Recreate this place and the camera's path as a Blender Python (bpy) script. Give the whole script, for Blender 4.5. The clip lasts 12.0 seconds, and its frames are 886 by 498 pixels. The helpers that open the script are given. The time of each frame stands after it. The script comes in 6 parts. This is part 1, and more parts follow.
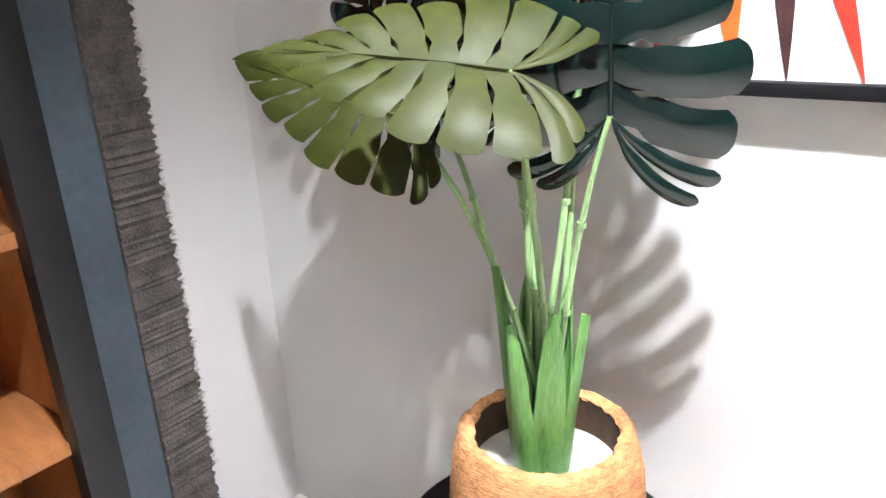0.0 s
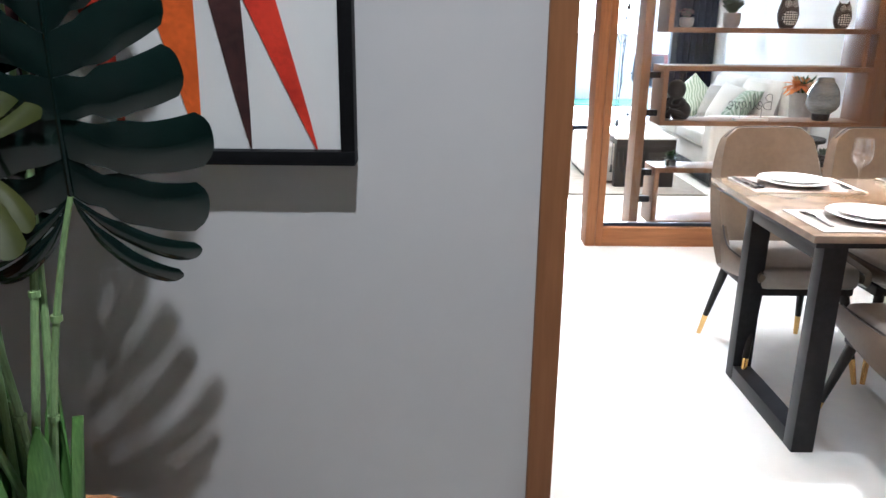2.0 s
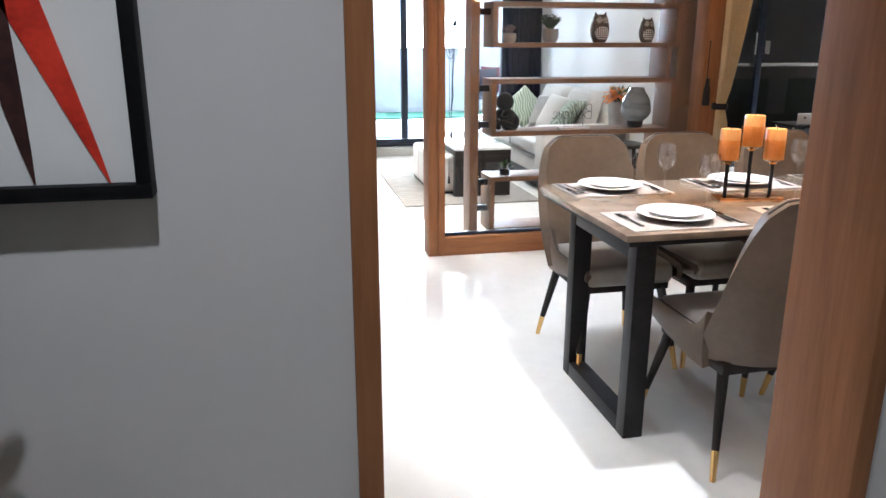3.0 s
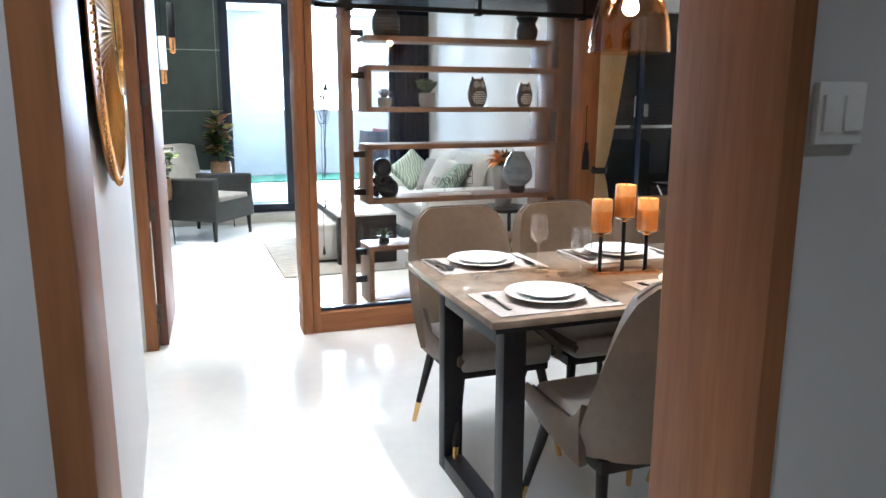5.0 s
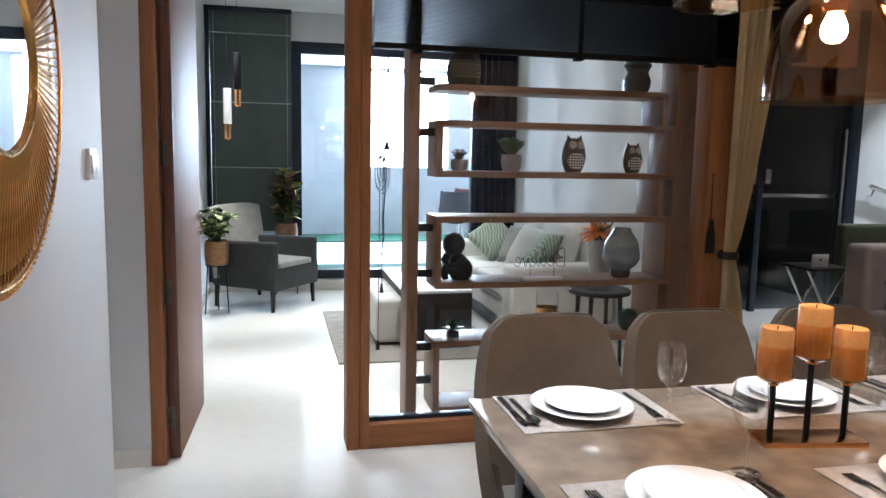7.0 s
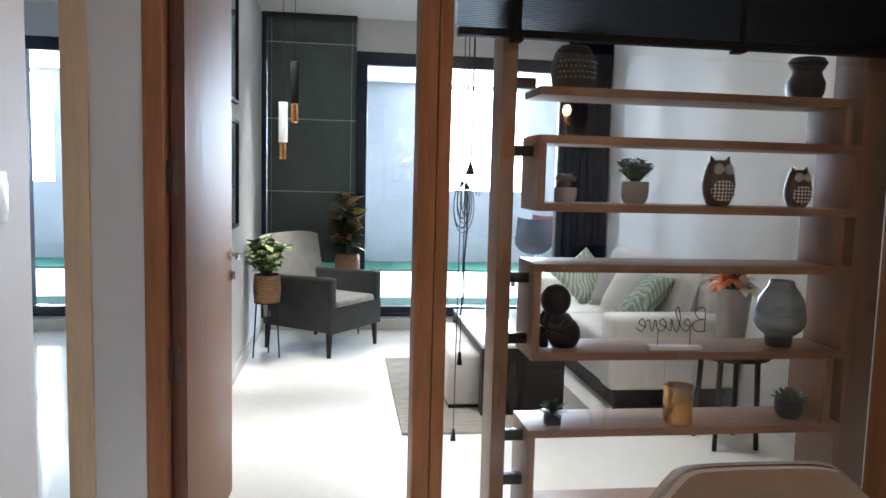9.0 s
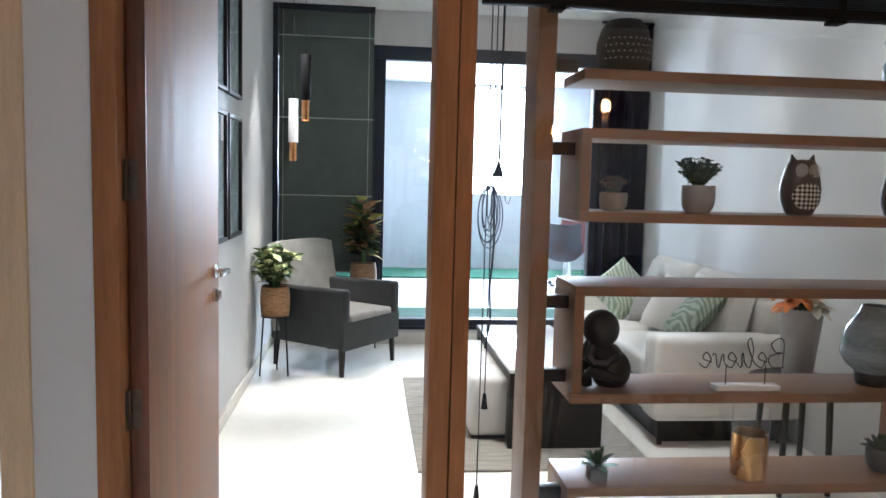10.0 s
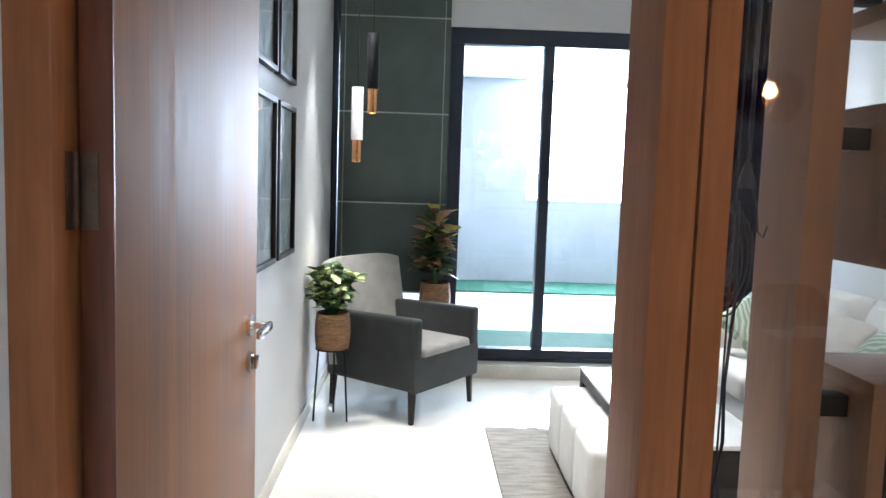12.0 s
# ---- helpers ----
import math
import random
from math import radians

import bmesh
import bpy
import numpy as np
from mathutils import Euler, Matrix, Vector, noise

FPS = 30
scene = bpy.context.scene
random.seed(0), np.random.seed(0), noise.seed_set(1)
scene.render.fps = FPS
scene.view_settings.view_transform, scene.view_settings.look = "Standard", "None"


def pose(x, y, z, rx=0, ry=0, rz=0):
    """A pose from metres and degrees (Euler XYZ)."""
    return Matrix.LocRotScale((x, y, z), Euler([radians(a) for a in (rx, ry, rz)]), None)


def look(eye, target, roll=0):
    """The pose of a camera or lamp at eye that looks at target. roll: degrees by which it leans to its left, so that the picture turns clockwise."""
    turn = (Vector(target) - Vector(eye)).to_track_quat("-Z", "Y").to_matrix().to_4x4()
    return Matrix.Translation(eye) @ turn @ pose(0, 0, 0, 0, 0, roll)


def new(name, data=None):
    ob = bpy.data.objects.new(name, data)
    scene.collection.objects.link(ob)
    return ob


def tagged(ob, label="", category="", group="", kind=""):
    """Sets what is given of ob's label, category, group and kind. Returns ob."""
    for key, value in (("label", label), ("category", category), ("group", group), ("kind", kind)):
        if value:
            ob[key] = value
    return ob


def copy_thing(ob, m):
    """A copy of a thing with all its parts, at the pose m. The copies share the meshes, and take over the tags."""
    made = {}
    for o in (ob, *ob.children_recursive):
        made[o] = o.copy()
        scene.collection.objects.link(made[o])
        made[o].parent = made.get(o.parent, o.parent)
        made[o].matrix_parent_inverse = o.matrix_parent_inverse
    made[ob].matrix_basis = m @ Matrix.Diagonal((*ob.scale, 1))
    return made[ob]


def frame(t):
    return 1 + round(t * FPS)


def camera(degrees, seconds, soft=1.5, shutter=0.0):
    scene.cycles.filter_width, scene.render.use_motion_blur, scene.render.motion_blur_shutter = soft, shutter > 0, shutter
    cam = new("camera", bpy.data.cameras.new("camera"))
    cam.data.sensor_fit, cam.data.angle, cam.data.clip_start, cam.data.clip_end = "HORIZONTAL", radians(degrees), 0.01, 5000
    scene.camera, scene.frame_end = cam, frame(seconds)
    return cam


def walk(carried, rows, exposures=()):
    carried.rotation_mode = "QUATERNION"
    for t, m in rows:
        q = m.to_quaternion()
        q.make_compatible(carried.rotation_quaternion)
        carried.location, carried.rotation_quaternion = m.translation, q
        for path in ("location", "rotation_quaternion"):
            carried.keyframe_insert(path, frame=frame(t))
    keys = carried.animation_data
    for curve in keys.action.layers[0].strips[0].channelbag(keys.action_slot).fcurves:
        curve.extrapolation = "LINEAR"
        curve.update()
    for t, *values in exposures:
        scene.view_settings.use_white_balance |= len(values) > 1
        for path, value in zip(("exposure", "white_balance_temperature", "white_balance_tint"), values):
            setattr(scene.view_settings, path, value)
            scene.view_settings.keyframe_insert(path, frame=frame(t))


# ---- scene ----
cam = camera(61.8, 12.0)
PATH = [
    (0, (0.074, 0.159, 1.34), (-1.054, 1.66, 0.652), -2.8),
    (0.5, (0.132, 0.183, 1.347), (-0.832, 1.806, 0.688), -2.4),
    (1, (0.131, 0.199, 1.353), (-0.547, 1.975, 0.73), -1.7),
    (1.5, (0.105, 0.212, 1.358), (-0.203, 2.093, 0.754), -0.1),
    (2, (0.112, 0.199, 1.362), (0.129, 2.112, 0.778), 0.6),
    (2.5, (0.137, 0.191, 1.372), (0.397, 2.091, 0.803), 0.6),
    (3, (0.173, 0.188, 1.377), (0.579, 2.068, 0.83), 0.1),
    (3.5, (0.205, 0.177, 1.397), (0.715, 2.039, 0.875), -0.1),
    (5.3, (0.449, 0.521, 1.403), (1.117, 2.367, 1.024), 0.2),
    (5.5, (0.471, 0.593, 1.422), (1.143, 2.44, 1.051), 0.2),
    (6, (0.601, 0.807, 1.416), (1.257, 2.667, 1.083), 0.7),
    (6.5, (0.731, 1.035, 1.431), (1.226, 2.951, 1.147), 1.0),
    (7, (0.729, 1.303, 1.428), (1.174, 3.236, 1.178), 1.1),
    (7.2, (0.722, 1.402, 1.434), (1.15, 3.342, 1.199), 1.3),
    (9, (0.815, 2.251, 1.442), (1.083, 4.224, 1.246), 1.5),
    (9.5, (0.842, 2.49, 1.436), (1.07, 4.468, 1.243), 1.6),
    (10, (0.889, 2.739, 1.442), (1.091, 4.72, 1.252), 1.5),
    (10.5, (0.871, 2.978, 1.431), (1.029, 4.963, 1.242), 1.6),
    (11, (0.8, 3.219, 1.452), (0.911, 5.207, 1.264), 1.8),
    (11.5, (0.762, 3.47, 1.431), (0.846, 5.46, 1.244), 1.8),
    (12, (0.737, 3.72, 1.448), (0.8, 5.711, 1.263), 1.9),
]
EXPOSURES = [(0.0, 4.65, 5700, 11), (0.5, 4.2, 5650, 10), (1.0, 3.2, 5450, 8), (1.5, 2.9, 5450, 8), (2.0, 2.3, 5450, 8), (2.5, 2.05, 5450, 8),
             (3.5, 1.65, 5500, 9), (5.5, 1.7, 5300, 4), (6.0, 1.48, 5300, 4), (6.5, 1.15, 5250, 3), (7.0, 0.9, 5350, 6), (9.0, 0.95, 5500, 7), (12.0, 1.25, 5450, 7)]
walk(cam, [(t, look(eye, target, roll)) for t, eye, target, roll in PATH], EXPOSURES)

# ---- world, sun, large lights ----
world = bpy.data.worlds.new("sky_world")
scene.world = world
world.use_nodes = True
wn = world.node_tree
sky = wn.nodes.new("ShaderNodeTexSky")
sky.sky_type, sky.sun_disc = "NISHITA", False
sky.sun_elevation, sky.sun_rotation = radians(48), radians(20)
wn.links.new(sky.outputs[0], wn.nodes["Background"].inputs[0])
wn.nodes["Background"].inputs[1].default_value = 0.12


def lamp(name, kind, m, energy, color=(1, 1, 1), size=0.1, size_y=None, cone=70, blend=0.6):
    d = bpy.data.lights.new(name, kind)
    d.energy, d.color = energy, color
    if kind == "AREA":
        d.shape, d.size, d.size_y = "RECTANGLE", size, size_y or size
    elif kind == "SPOT":
        d.shadow_soft_size, d.spot_size, d.spot_blend = size, radians(cone), blend
    elif kind == "SUN":
        d.angle = size
    else:
        d.shadow_soft_size = size
    ob = new(name, d)
    ob.matrix_world = m
    return ob


SUN = lamp("sun", "SUN", look((4, 22, 14), (3, 14, 1.2)), 3.0, (1, 0.95, 0.88), radians(0.5))
# skylight pouring in through the openings in the terrace wall
lamp("terrace_skylight", "AREA", look((2.9, 14.42, 2.1), (2.9, 9, 1.6)), 260, (0.88, 0.94, 1), 1.4, 1.7)
lamp("terrace_skylight", "AREA", look((-4.4, 14.42, 2.1), (-4.4, 9, 1.6)), 200, (0.88, 0.94, 1), 1.4, 1.7)
FOYER_WARM = (1, 0.95, 0.89)
WARM, NEUTRAL, LIVING_WARM = (1, 0.86, 0.70), (1, 0.98, 0.95), (1, 0.93, 0.82)
DOWNLIGHTS_AND_FILL = [  # x, y, watts, cone
    # first casts the foyer shadows; next three are unseen fill lamps added for brightness
    (0.10, 0.40, 24.5, 92), (-1.55, 0.70, 0.7, 100), (1.9, 0.40, 9, 92), (0.2, -1.5, 1.2, 110),
    (0.85, 2.25, 26, 66), (0.90, 3.7, 58, 66), (1.60, 2.75, 92, 50), (2.40, 2.75, 92, 46), (2.2, 3.95, 25, 62), (1.6, 1.95, 3, 70),
    (0.85, 5.6, 110, 55), (0.85, 6.9, 130, 55), (0.36, 8.15, 95, 45), (1.9, 6.0, 90, 55), (1.9, 7.9, 110, 55),
    (3.02, 6.1, 10, 60), (3.02, 7.1, 11, 60), (3.02, 8.1, 11, 60), (4.6, 4.6, 60, 70), (5.6, 6.3, 85, 80), (6.8, 6.8, 85, 80),
    (-1.6, 6.6, 70, 70), (-1.0, 4.3, 15, 70),
]
CEIL = 2.85
for lx, ly, watts, cone in DOWNLIGHTS_AND_FILL:
    lamp("downlight_lamp", "SPOT", look((lx, ly, CEIL - 0.02), (lx, ly + 0.001, 0)), watts, LIVING_WARM if ly > 5 and lx < 3.2 else FOYER_WARM if ly < 1.4 else NEUTRAL, 0.03, cone=cone, blend=0.7)


# ---- materials ----
def material(name, base, rough=0.5, metal=0.0, vary=0.08, scale=6.0, grain=None, bump=0.0, bump_scale=60.0, stretch=(1, 1, 1),
             coat=0.0, rough_vary=0.05, sheen=0.0, per_object=0.0, transmission=0.0, ior=1.45, emit=None, emit_strength=0.0, second=None):
    """A node material with large blotches and fine grain in its colour, and fine relief."""
    m = bpy.data.materials.new(name)
    m.use_nodes = True
    nt = m.node_tree
    b = nt.nodes["Principled BSDF"]
    b.inputs["Metallic"].default_value = metal
    b.inputs["IOR"].default_value = ior
    b.inputs["Coat Weight"].default_value = coat
    b.inputs["Sheen Weight"].default_value = sheen
    b.inputs["Transmission Weight"].default_value = transmission
    tc = nt.nodes.new("ShaderNodeTexCoord")
    mp = nt.nodes.new("ShaderNodeMapping")
    mp.inputs["Scale"].default_value = stretch
    nt.links.new(tc.outputs["Object"], mp.inputs[0])
    big = nt.nodes.new("ShaderNodeTexNoise")
    big.inputs["Scale"].default_value, big.inputs["Detail"].default_value = scale, 3
    nt.links.new(mp.outputs[0], big.inputs["Vector"])
    fine = nt.nodes.new("ShaderNodeTexNoise")
    fine.inputs["Scale"].default_value, fine.inputs["Detail"].default_value = grain or scale * 9, 5
    nt.links.new(mp.outputs[0], fine.inputs["Vector"])
    mix = nt.nodes.new("ShaderNodeMath")
    mix.operation = "MULTIPLY_ADD"
    mix.inputs[1].default_value, mix.inputs[2].default_value = 0.4, 0.0
    nt.links.new(fine.outputs[0], mix.inputs[0])
    add = nt.nodes.new("ShaderNodeMath")
    add.operation = "MULTIPLY_ADD"
    add.inputs[1].default_value = 0.6
    nt.links.new(big.outputs[0], add.inputs[0])
    nt.links.new(mix.outputs[0], add.inputs[2])
    ramp = nt.nodes.new("ShaderNodeValToRGB")
    lo = second or tuple(max(0, c * (1 - 2 * vary)) for c in base)
    hi = tuple(min(1, c * (1 + 2 * vary)) for c in base)
    ramp.color_ramp.elements[0].position, ramp.color_ramp.elements[1].position = 0.3, 0.7
    ramp.color_ramp.elements[0].color, ramp.color_ramp.elements[1].color = (*lo, 1), (*hi, 1)
    nt.links.new(add.outputs[0], ramp.inputs[0])
    color = ramp.outputs[0]
    if per_object:
        info = nt.nodes.new("ShaderNodeObjectInfo")
        rng = nt.nodes.new("ShaderNodeMapRange")
        rng.inputs[3].default_value, rng.inputs[4].default_value = 1 - per_object, 1 + per_object
        nt.links.new(info.outputs["Random"], rng.inputs[0])
        hsv = nt.nodes.new("ShaderNodeHueSaturation")
        nt.links.new(rng.outputs[0], hsv.inputs["Value"])
        nt.links.new(color, hsv.inputs["Color"])
        color = hsv.outputs[0]
    nt.links.new(color, b.inputs["Base Color"])
    rr = nt.nodes.new("ShaderNodeMapRange")
    rr.inputs[3].default_value, rr.inputs[4].default_value = max(0.0, rough - rough_vary), min(1.0, rough + rough_vary)
    nt.links.new(big.outputs[0], rr.inputs[0])
    nt.links.new(rr.outputs[0], b.inputs["Roughness"])
    if bump:
        bn = nt.nodes.new("ShaderNodeTexNoise")
        bn.inputs["Scale"].default_value, bn.inputs["Detail"].default_value = bump_scale, 4
        nt.links.new(mp.outputs[0], bn.inputs["Vector"])
        bp = nt.nodes.new("ShaderNodeBump")
        bp.inputs["Strength"].default_value, bp.inputs["Distance"].default_value = bump, 0.003
        nt.links.new(bn.outputs[0], bp.inputs["Height"])
        nt.links.new(bp.outputs[0], b.inputs["Normal"])
    if emit:
        b.inputs["Emission Color"].default_value = (*emit, 1)
        b.inputs["Emission Strength"].default_value = emit_strength
    return m


def glass_material(name, tint=(1, 1, 1), rough=0.0, solid=False, gloss=0.06):
    """Thin clear glass for panes; a refracting one for solid glassware."""
    m = bpy.data.materials.new(name)
    m.use_nodes = True
    nt = m.node_tree
    out = nt.nodes["Material Output"]
    if solid:
        g = nt.nodes["Principled BSDF"]
        g.inputs["Base Color"].default_value = (*tint, 1)
        g.inputs["Roughness"].default_value, g.inputs["Transmission Weight"].default_value, g.inputs["IOR"].default_value = rough, 1, 1.3
        return m
    lw = nt.nodes.new("ShaderNodeLayerWeight")
    lw.inputs[0].default_value = 0.5
    pw = nt.nodes.new("ShaderNodeMath")
    pw.operation = "POWER"
    pw.inputs[1].default_value = 4.0
    nt.links.new(lw.outputs["Facing"], pw.inputs[0])
    fr = nt.nodes.new("ShaderNodeMath")
    fr.operation = "MULTIPLY_ADD"
    fr.inputs[1].default_value, fr.inputs[2].default_value = 0.7, gloss
    nt.links.new(pw.outputs[0], fr.inputs[0])
    tr = nt.nodes.new("ShaderNodeBsdfTransparent")
    tr.inputs[0].default_value = (*tint, 1)
    gl = nt.nodes.new("ShaderNodeBsdfGlossy")
    gl.inputs["Roughness"].default_value = rough
    mx = nt.nodes.new("ShaderNodeMixShader")
    nt.links.new(fr.outputs[0], mx.inputs[0])
    nt.links.new(tr.outputs[0], mx.inputs[1])
    nt.links.new(gl.outputs[0], mx.inputs[2])
    nt.links.new(mx.outputs[0], out.inputs[0])
    return m


WALL = material("grey_wall_paint", (0.58, 0.57, 0.565), 0.6, vary=0.015, scale=1.2, bump=0.05, bump_scale=220)
WALL_WHITE = material("white_wall_paint", (0.74, 0.74, 0.73), 0.6, vary=0.02, scale=1.5, bump=0.05, bump_scale=200)
CEILING = material("ceiling_paint", (0.8, 0.79, 0.77), 0.7, vary=0.02)
FLOOR = material("polished_cream_marble", (0.80, 0.765, 0.70), 0.07, vary=0.03, scale=1.6, rough_vary=0.03)
# for unseen foyer walls, dark so that they throw back little light
BOUNCE_CUT = material("dark_walnut_panel", (0.07, 0.042, 0.026), 0.5, vary=0.2, scale=3, grain=14, stretch=(7, 7, 0.5))
TEAK = material("teak_frame", (0.28, 0.124, 0.054), 0.48, vary=0.12, scale=3, grain=14, stretch=(7, 7, 0.55), bump=0.12, bump_scale=30, ior=1.22)
TEAK_H = material("teak_rail", (0.28, 0.124, 0.054), 0.48, vary=0.12, scale=3, grain=14, stretch=(0.55, 7, 7), bump=0.12, bump_scale=30, ior=1.22)
KNOTTY = material("knotty_red_wood_edge", (0.115, 0.042, 0.022), 0.4, vary=0.25, scale=3, grain=12, stretch=(6, 6, 0.6), bump=0.15, bump_scale=30)
VENEER = material("satin_wood_veneer", (0.215, 0.096, 0.036), 0.57, rough_vary=0.13, vary=0.12, scale=2.5, grain=12, stretch=(9, 9, 0.2), bump=0.03, bump_scale=25, ior=1.33)
SHELF_WOOD = material("oak_shelf_wood", (0.215, 0.113, 0.058), 0.42, vary=0.12, scale=3, grain=14, stretch=(0.5, 7, 7), bump=0.08, bump_scale=30, ior=1.38)
SHELF_WOOD_V = material("oak_upright_wood", (0.215, 0.113, 0.058), 0.42, vary=0.12, scale=3, grain=14, stretch=(7, 7, 0.5), bump=0.08, bump_scale=30, ior=1.38)
BLACK_FRAME = material("dark_navy_aluminium", (0.018, 0.024, 0.04), 0.35, vary=0.1)
BLACK_METAL = material("black_painted_metal", (0.016, 0.015, 0.016), 0.38, vary=0.2, ior=1.28)
BLACK_WOOD = material("black_stained_wood", (0.022, 0.018, 0.016), 0.42, vary=0.25, stretch=(4, 4, 0.6), ior=1.28)
BLACK_SLAT = material("black_blind_slat", (0.006, 0.006, 0.006), 0.6, vary=0.15, ior=1.2)
GLASS = glass_material("clear_pane_glass", gloss=0.042)
GLASSWARE = glass_material("clear_glassware", (1, 1, 1), gloss=0.11)
AMBER = glass_material("smoked_amber_glass", (0.82, 0.62, 0.42), gloss=0.09)
CANDLE_GLASS = glass_material("champagne_glass", (1, 0.88, 0.7))
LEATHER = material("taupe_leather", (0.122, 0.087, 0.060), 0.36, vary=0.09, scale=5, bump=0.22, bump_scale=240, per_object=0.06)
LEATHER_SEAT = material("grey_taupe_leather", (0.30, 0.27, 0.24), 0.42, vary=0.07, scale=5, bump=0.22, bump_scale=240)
PIPING = material("dark_seam_piping", (0.06, 0.05, 0.045), 0.5)
TABLE_STONE = material("brown_marble_top", (0.23, 0.172, 0.125), 0.11, vary=0.22, scale=3.2, grain=13, rough_vary=0.03, second=(0.125, 0.092, 0.068), coat=0.2)
MAT_CLOTH = material("woven_grey_placemat", (0.40, 0.35, 0.31), 0.75, vary=0.08, scale=60, grain=300, bump=0.4, bump_scale=500)
BRASS = material("brushed_brass", (0.72, 0.46, 0.17), 0.25, 1.0, vary=0.06)
COPPER = material("copper_base", (0.75, 0.38, 0.16), 0.22, 1.0, vary=0.06)
CHROME = material("satin_chrome", (0.72, 0.7, 0.68), 0.18, 1.0, vary=0.04)
DARK_STEEL = material("gunmetal_cutlery", (0.10, 0.09, 0.085), 0.28, 0.9, vary=0.08)
PORCELAIN = material("white_porcelain", (0.84, 0.82, 0.79), 0.12, vary=0.01)
WAX = material("amber_candle_wax", (0.70, 0.38, 0.14), 0.45, vary=0.06, scale=12, second=(0.58, 0.28, 0.09))
BULB = material("lit_bulb", (1, 0.8, 0.5), 0.4, emit=(1, 0.80, 0.55), emit_strength=150)
LED = material("downlight_lens", (1, 1, 1), 0.4, emit=(1, 0.92, 0.82), emit_strength=25)
GOLD = material("gold_wire", (0.80, 0.48, 0.16), 0.28, 1.0, vary=0.1, second=(0.5, 0.25, 0.07))
MIRROR = material("mirror_glass", (0.9, 0.9, 0.9), 0.01, 1.0, vary=0.0, rough_vary=0.0)
PLASTIC = material("white_plastic", (0.78, 0.77, 0.75), 0.35, vary=0.02)
CREAM_FABRIC = material("cream_linen_upholstery", (0.66, 0.63, 0.58), 0.85, vary=0.05, scale=8, grain=180, bump=0.25, bump_scale=420, sheen=0.2)
GREY_FABRIC = material("charcoal_grey_tweed", (0.034, 0.035, 0.034), 0.9, vary=0.14, scale=10, grain=260, bump=0.3, bump_scale=420, sheen=0.08)
BEIGE_FABRIC = material("light_grey_linen_seat", (0.29, 0.275, 0.25), 0.88, vary=0.1, scale=9, grain=240, bump=0.3, bump_scale=420, sheen=0.2)
SKIRTING = material("cream_tile_skirting", (0.66, 0.62, 0.55), 0.25, vary=0.04)


# ---- builders ----
WORLD_BUILT = {}


def thing(name, label, category, at=(0, 0, 0), rz=0.0, group="", kind="", world_built=True):
    """An Empty at the thing's base. Parts of a world-built thing are given in world metres, of others in the thing's own."""
    ob = new(name)
    ob.empty_display_size = 0.1
    ob.matrix_world = pose(*at, 0, 0, rz)
    if world_built:
        WORLD_BUILT[ob] = Vector(at)
    return tagged(ob, label, category, group, kind)


def part(name, bm, mat, parent=None, label="", smooth=True):
    """One bmesh as ONE mesh object, under a thing or a part."""
    off = WORLD_BUILT.get(parent)
    if off is not None:
        bmesh.ops.translate(bm, verts=bm.verts, vec=-off)
    me = bpy.data.meshes.new(name)
    bmesh.ops.recalc_face_normals(bm, faces=bm.faces)
    bm.to_mesh(me)
    bm.free()
    for m in mat if isinstance(mat, (list, tuple)) else [mat]:
        me.materials.append(m)
    if smooth:
        me.shade_smooth()
        me.set_sharp_from_angle(angle=radians(38))
    ob = new(name, me)
    if parent is not None:
        ob.parent = parent
        if off is not None:
            WORLD_BUILT[ob] = off
    return tagged(ob, label)


def structure(name, bm, mat, label, category="wall"):
    return tagged(part(name, bm, mat), label, category, kind="structure")


def box(x0, x1, y0, y1, z0, z1, bevel=0.0, seg=2, bm=None):
    own = bmesh.new()
    bmesh.ops.create_cube(own, size=1)
    for v in own.verts:
        v.co = Vector(((x0 + x1) / 2 + v.co.x * (x1 - x0), (y0 + y1) / 2 + v.co.y * (y1 - y0), (z0 + z1) / 2 + v.co.z * (z1 - z0)))
    if bevel:
        bmesh.ops.bevel(own, geom=own.edges[:], offset=bevel, segments=seg, affect="EDGES", profile=0.6)
    return merge(bm, own)


def merge(bm, own):
    if bm is None:
        return own
    me = bpy.data.meshes.new("tmp")
    own.to_mesh(me)
    own.free()
    bm.from_mesh(me)
    bpy.data.meshes.remove(me)
    return bm


def rod(p0, p1, r0, r1=None, seg=12, bm=None):
    p0, p1 = Vector(p0), Vector(p1)
    own = bmesh.new()
    bmesh.ops.create_cone(own, cap_ends=True, segments=seg, radius1=r0, radius2=r0 if r1 is None else r1, depth=(p1 - p0).length)
    turn = (p1 - p0).to_track_quat("Z", "Y").to_matrix().to_4x4()
    bmesh.ops.transform(own, matrix=Matrix.Translation((p0 + p1) / 2) @ turn, verts=own.verts)
    return merge(bm, own)


def lathe(profile, at=(0, 0, 0), seg=32, bm=None, wobble=0.0):
    """Turns (radius, height) pairs round the vertical through at."""
    bm = bm or bmesh.new()
    rings = []
    for k, (r, z) in enumerate(profile):
        ring = []
        for i in range(seg):
            a = 2 * math.pi * i / seg
            rr = max(r, 1e-4) * (1 + wobble * math.sin(7 * a + k))
            ring.append(bm.verts.new((at[0] + rr * math.cos(a), at[1] + rr * math.sin(a), at[2] + z)))
        rings.append(ring)
    for a, b in zip(rings, rings[1:]):
        for i in range(seg):
            bm.faces.new((a[i], a[(i + 1) % seg], b[(i + 1) % seg], b[i]))
    return bm


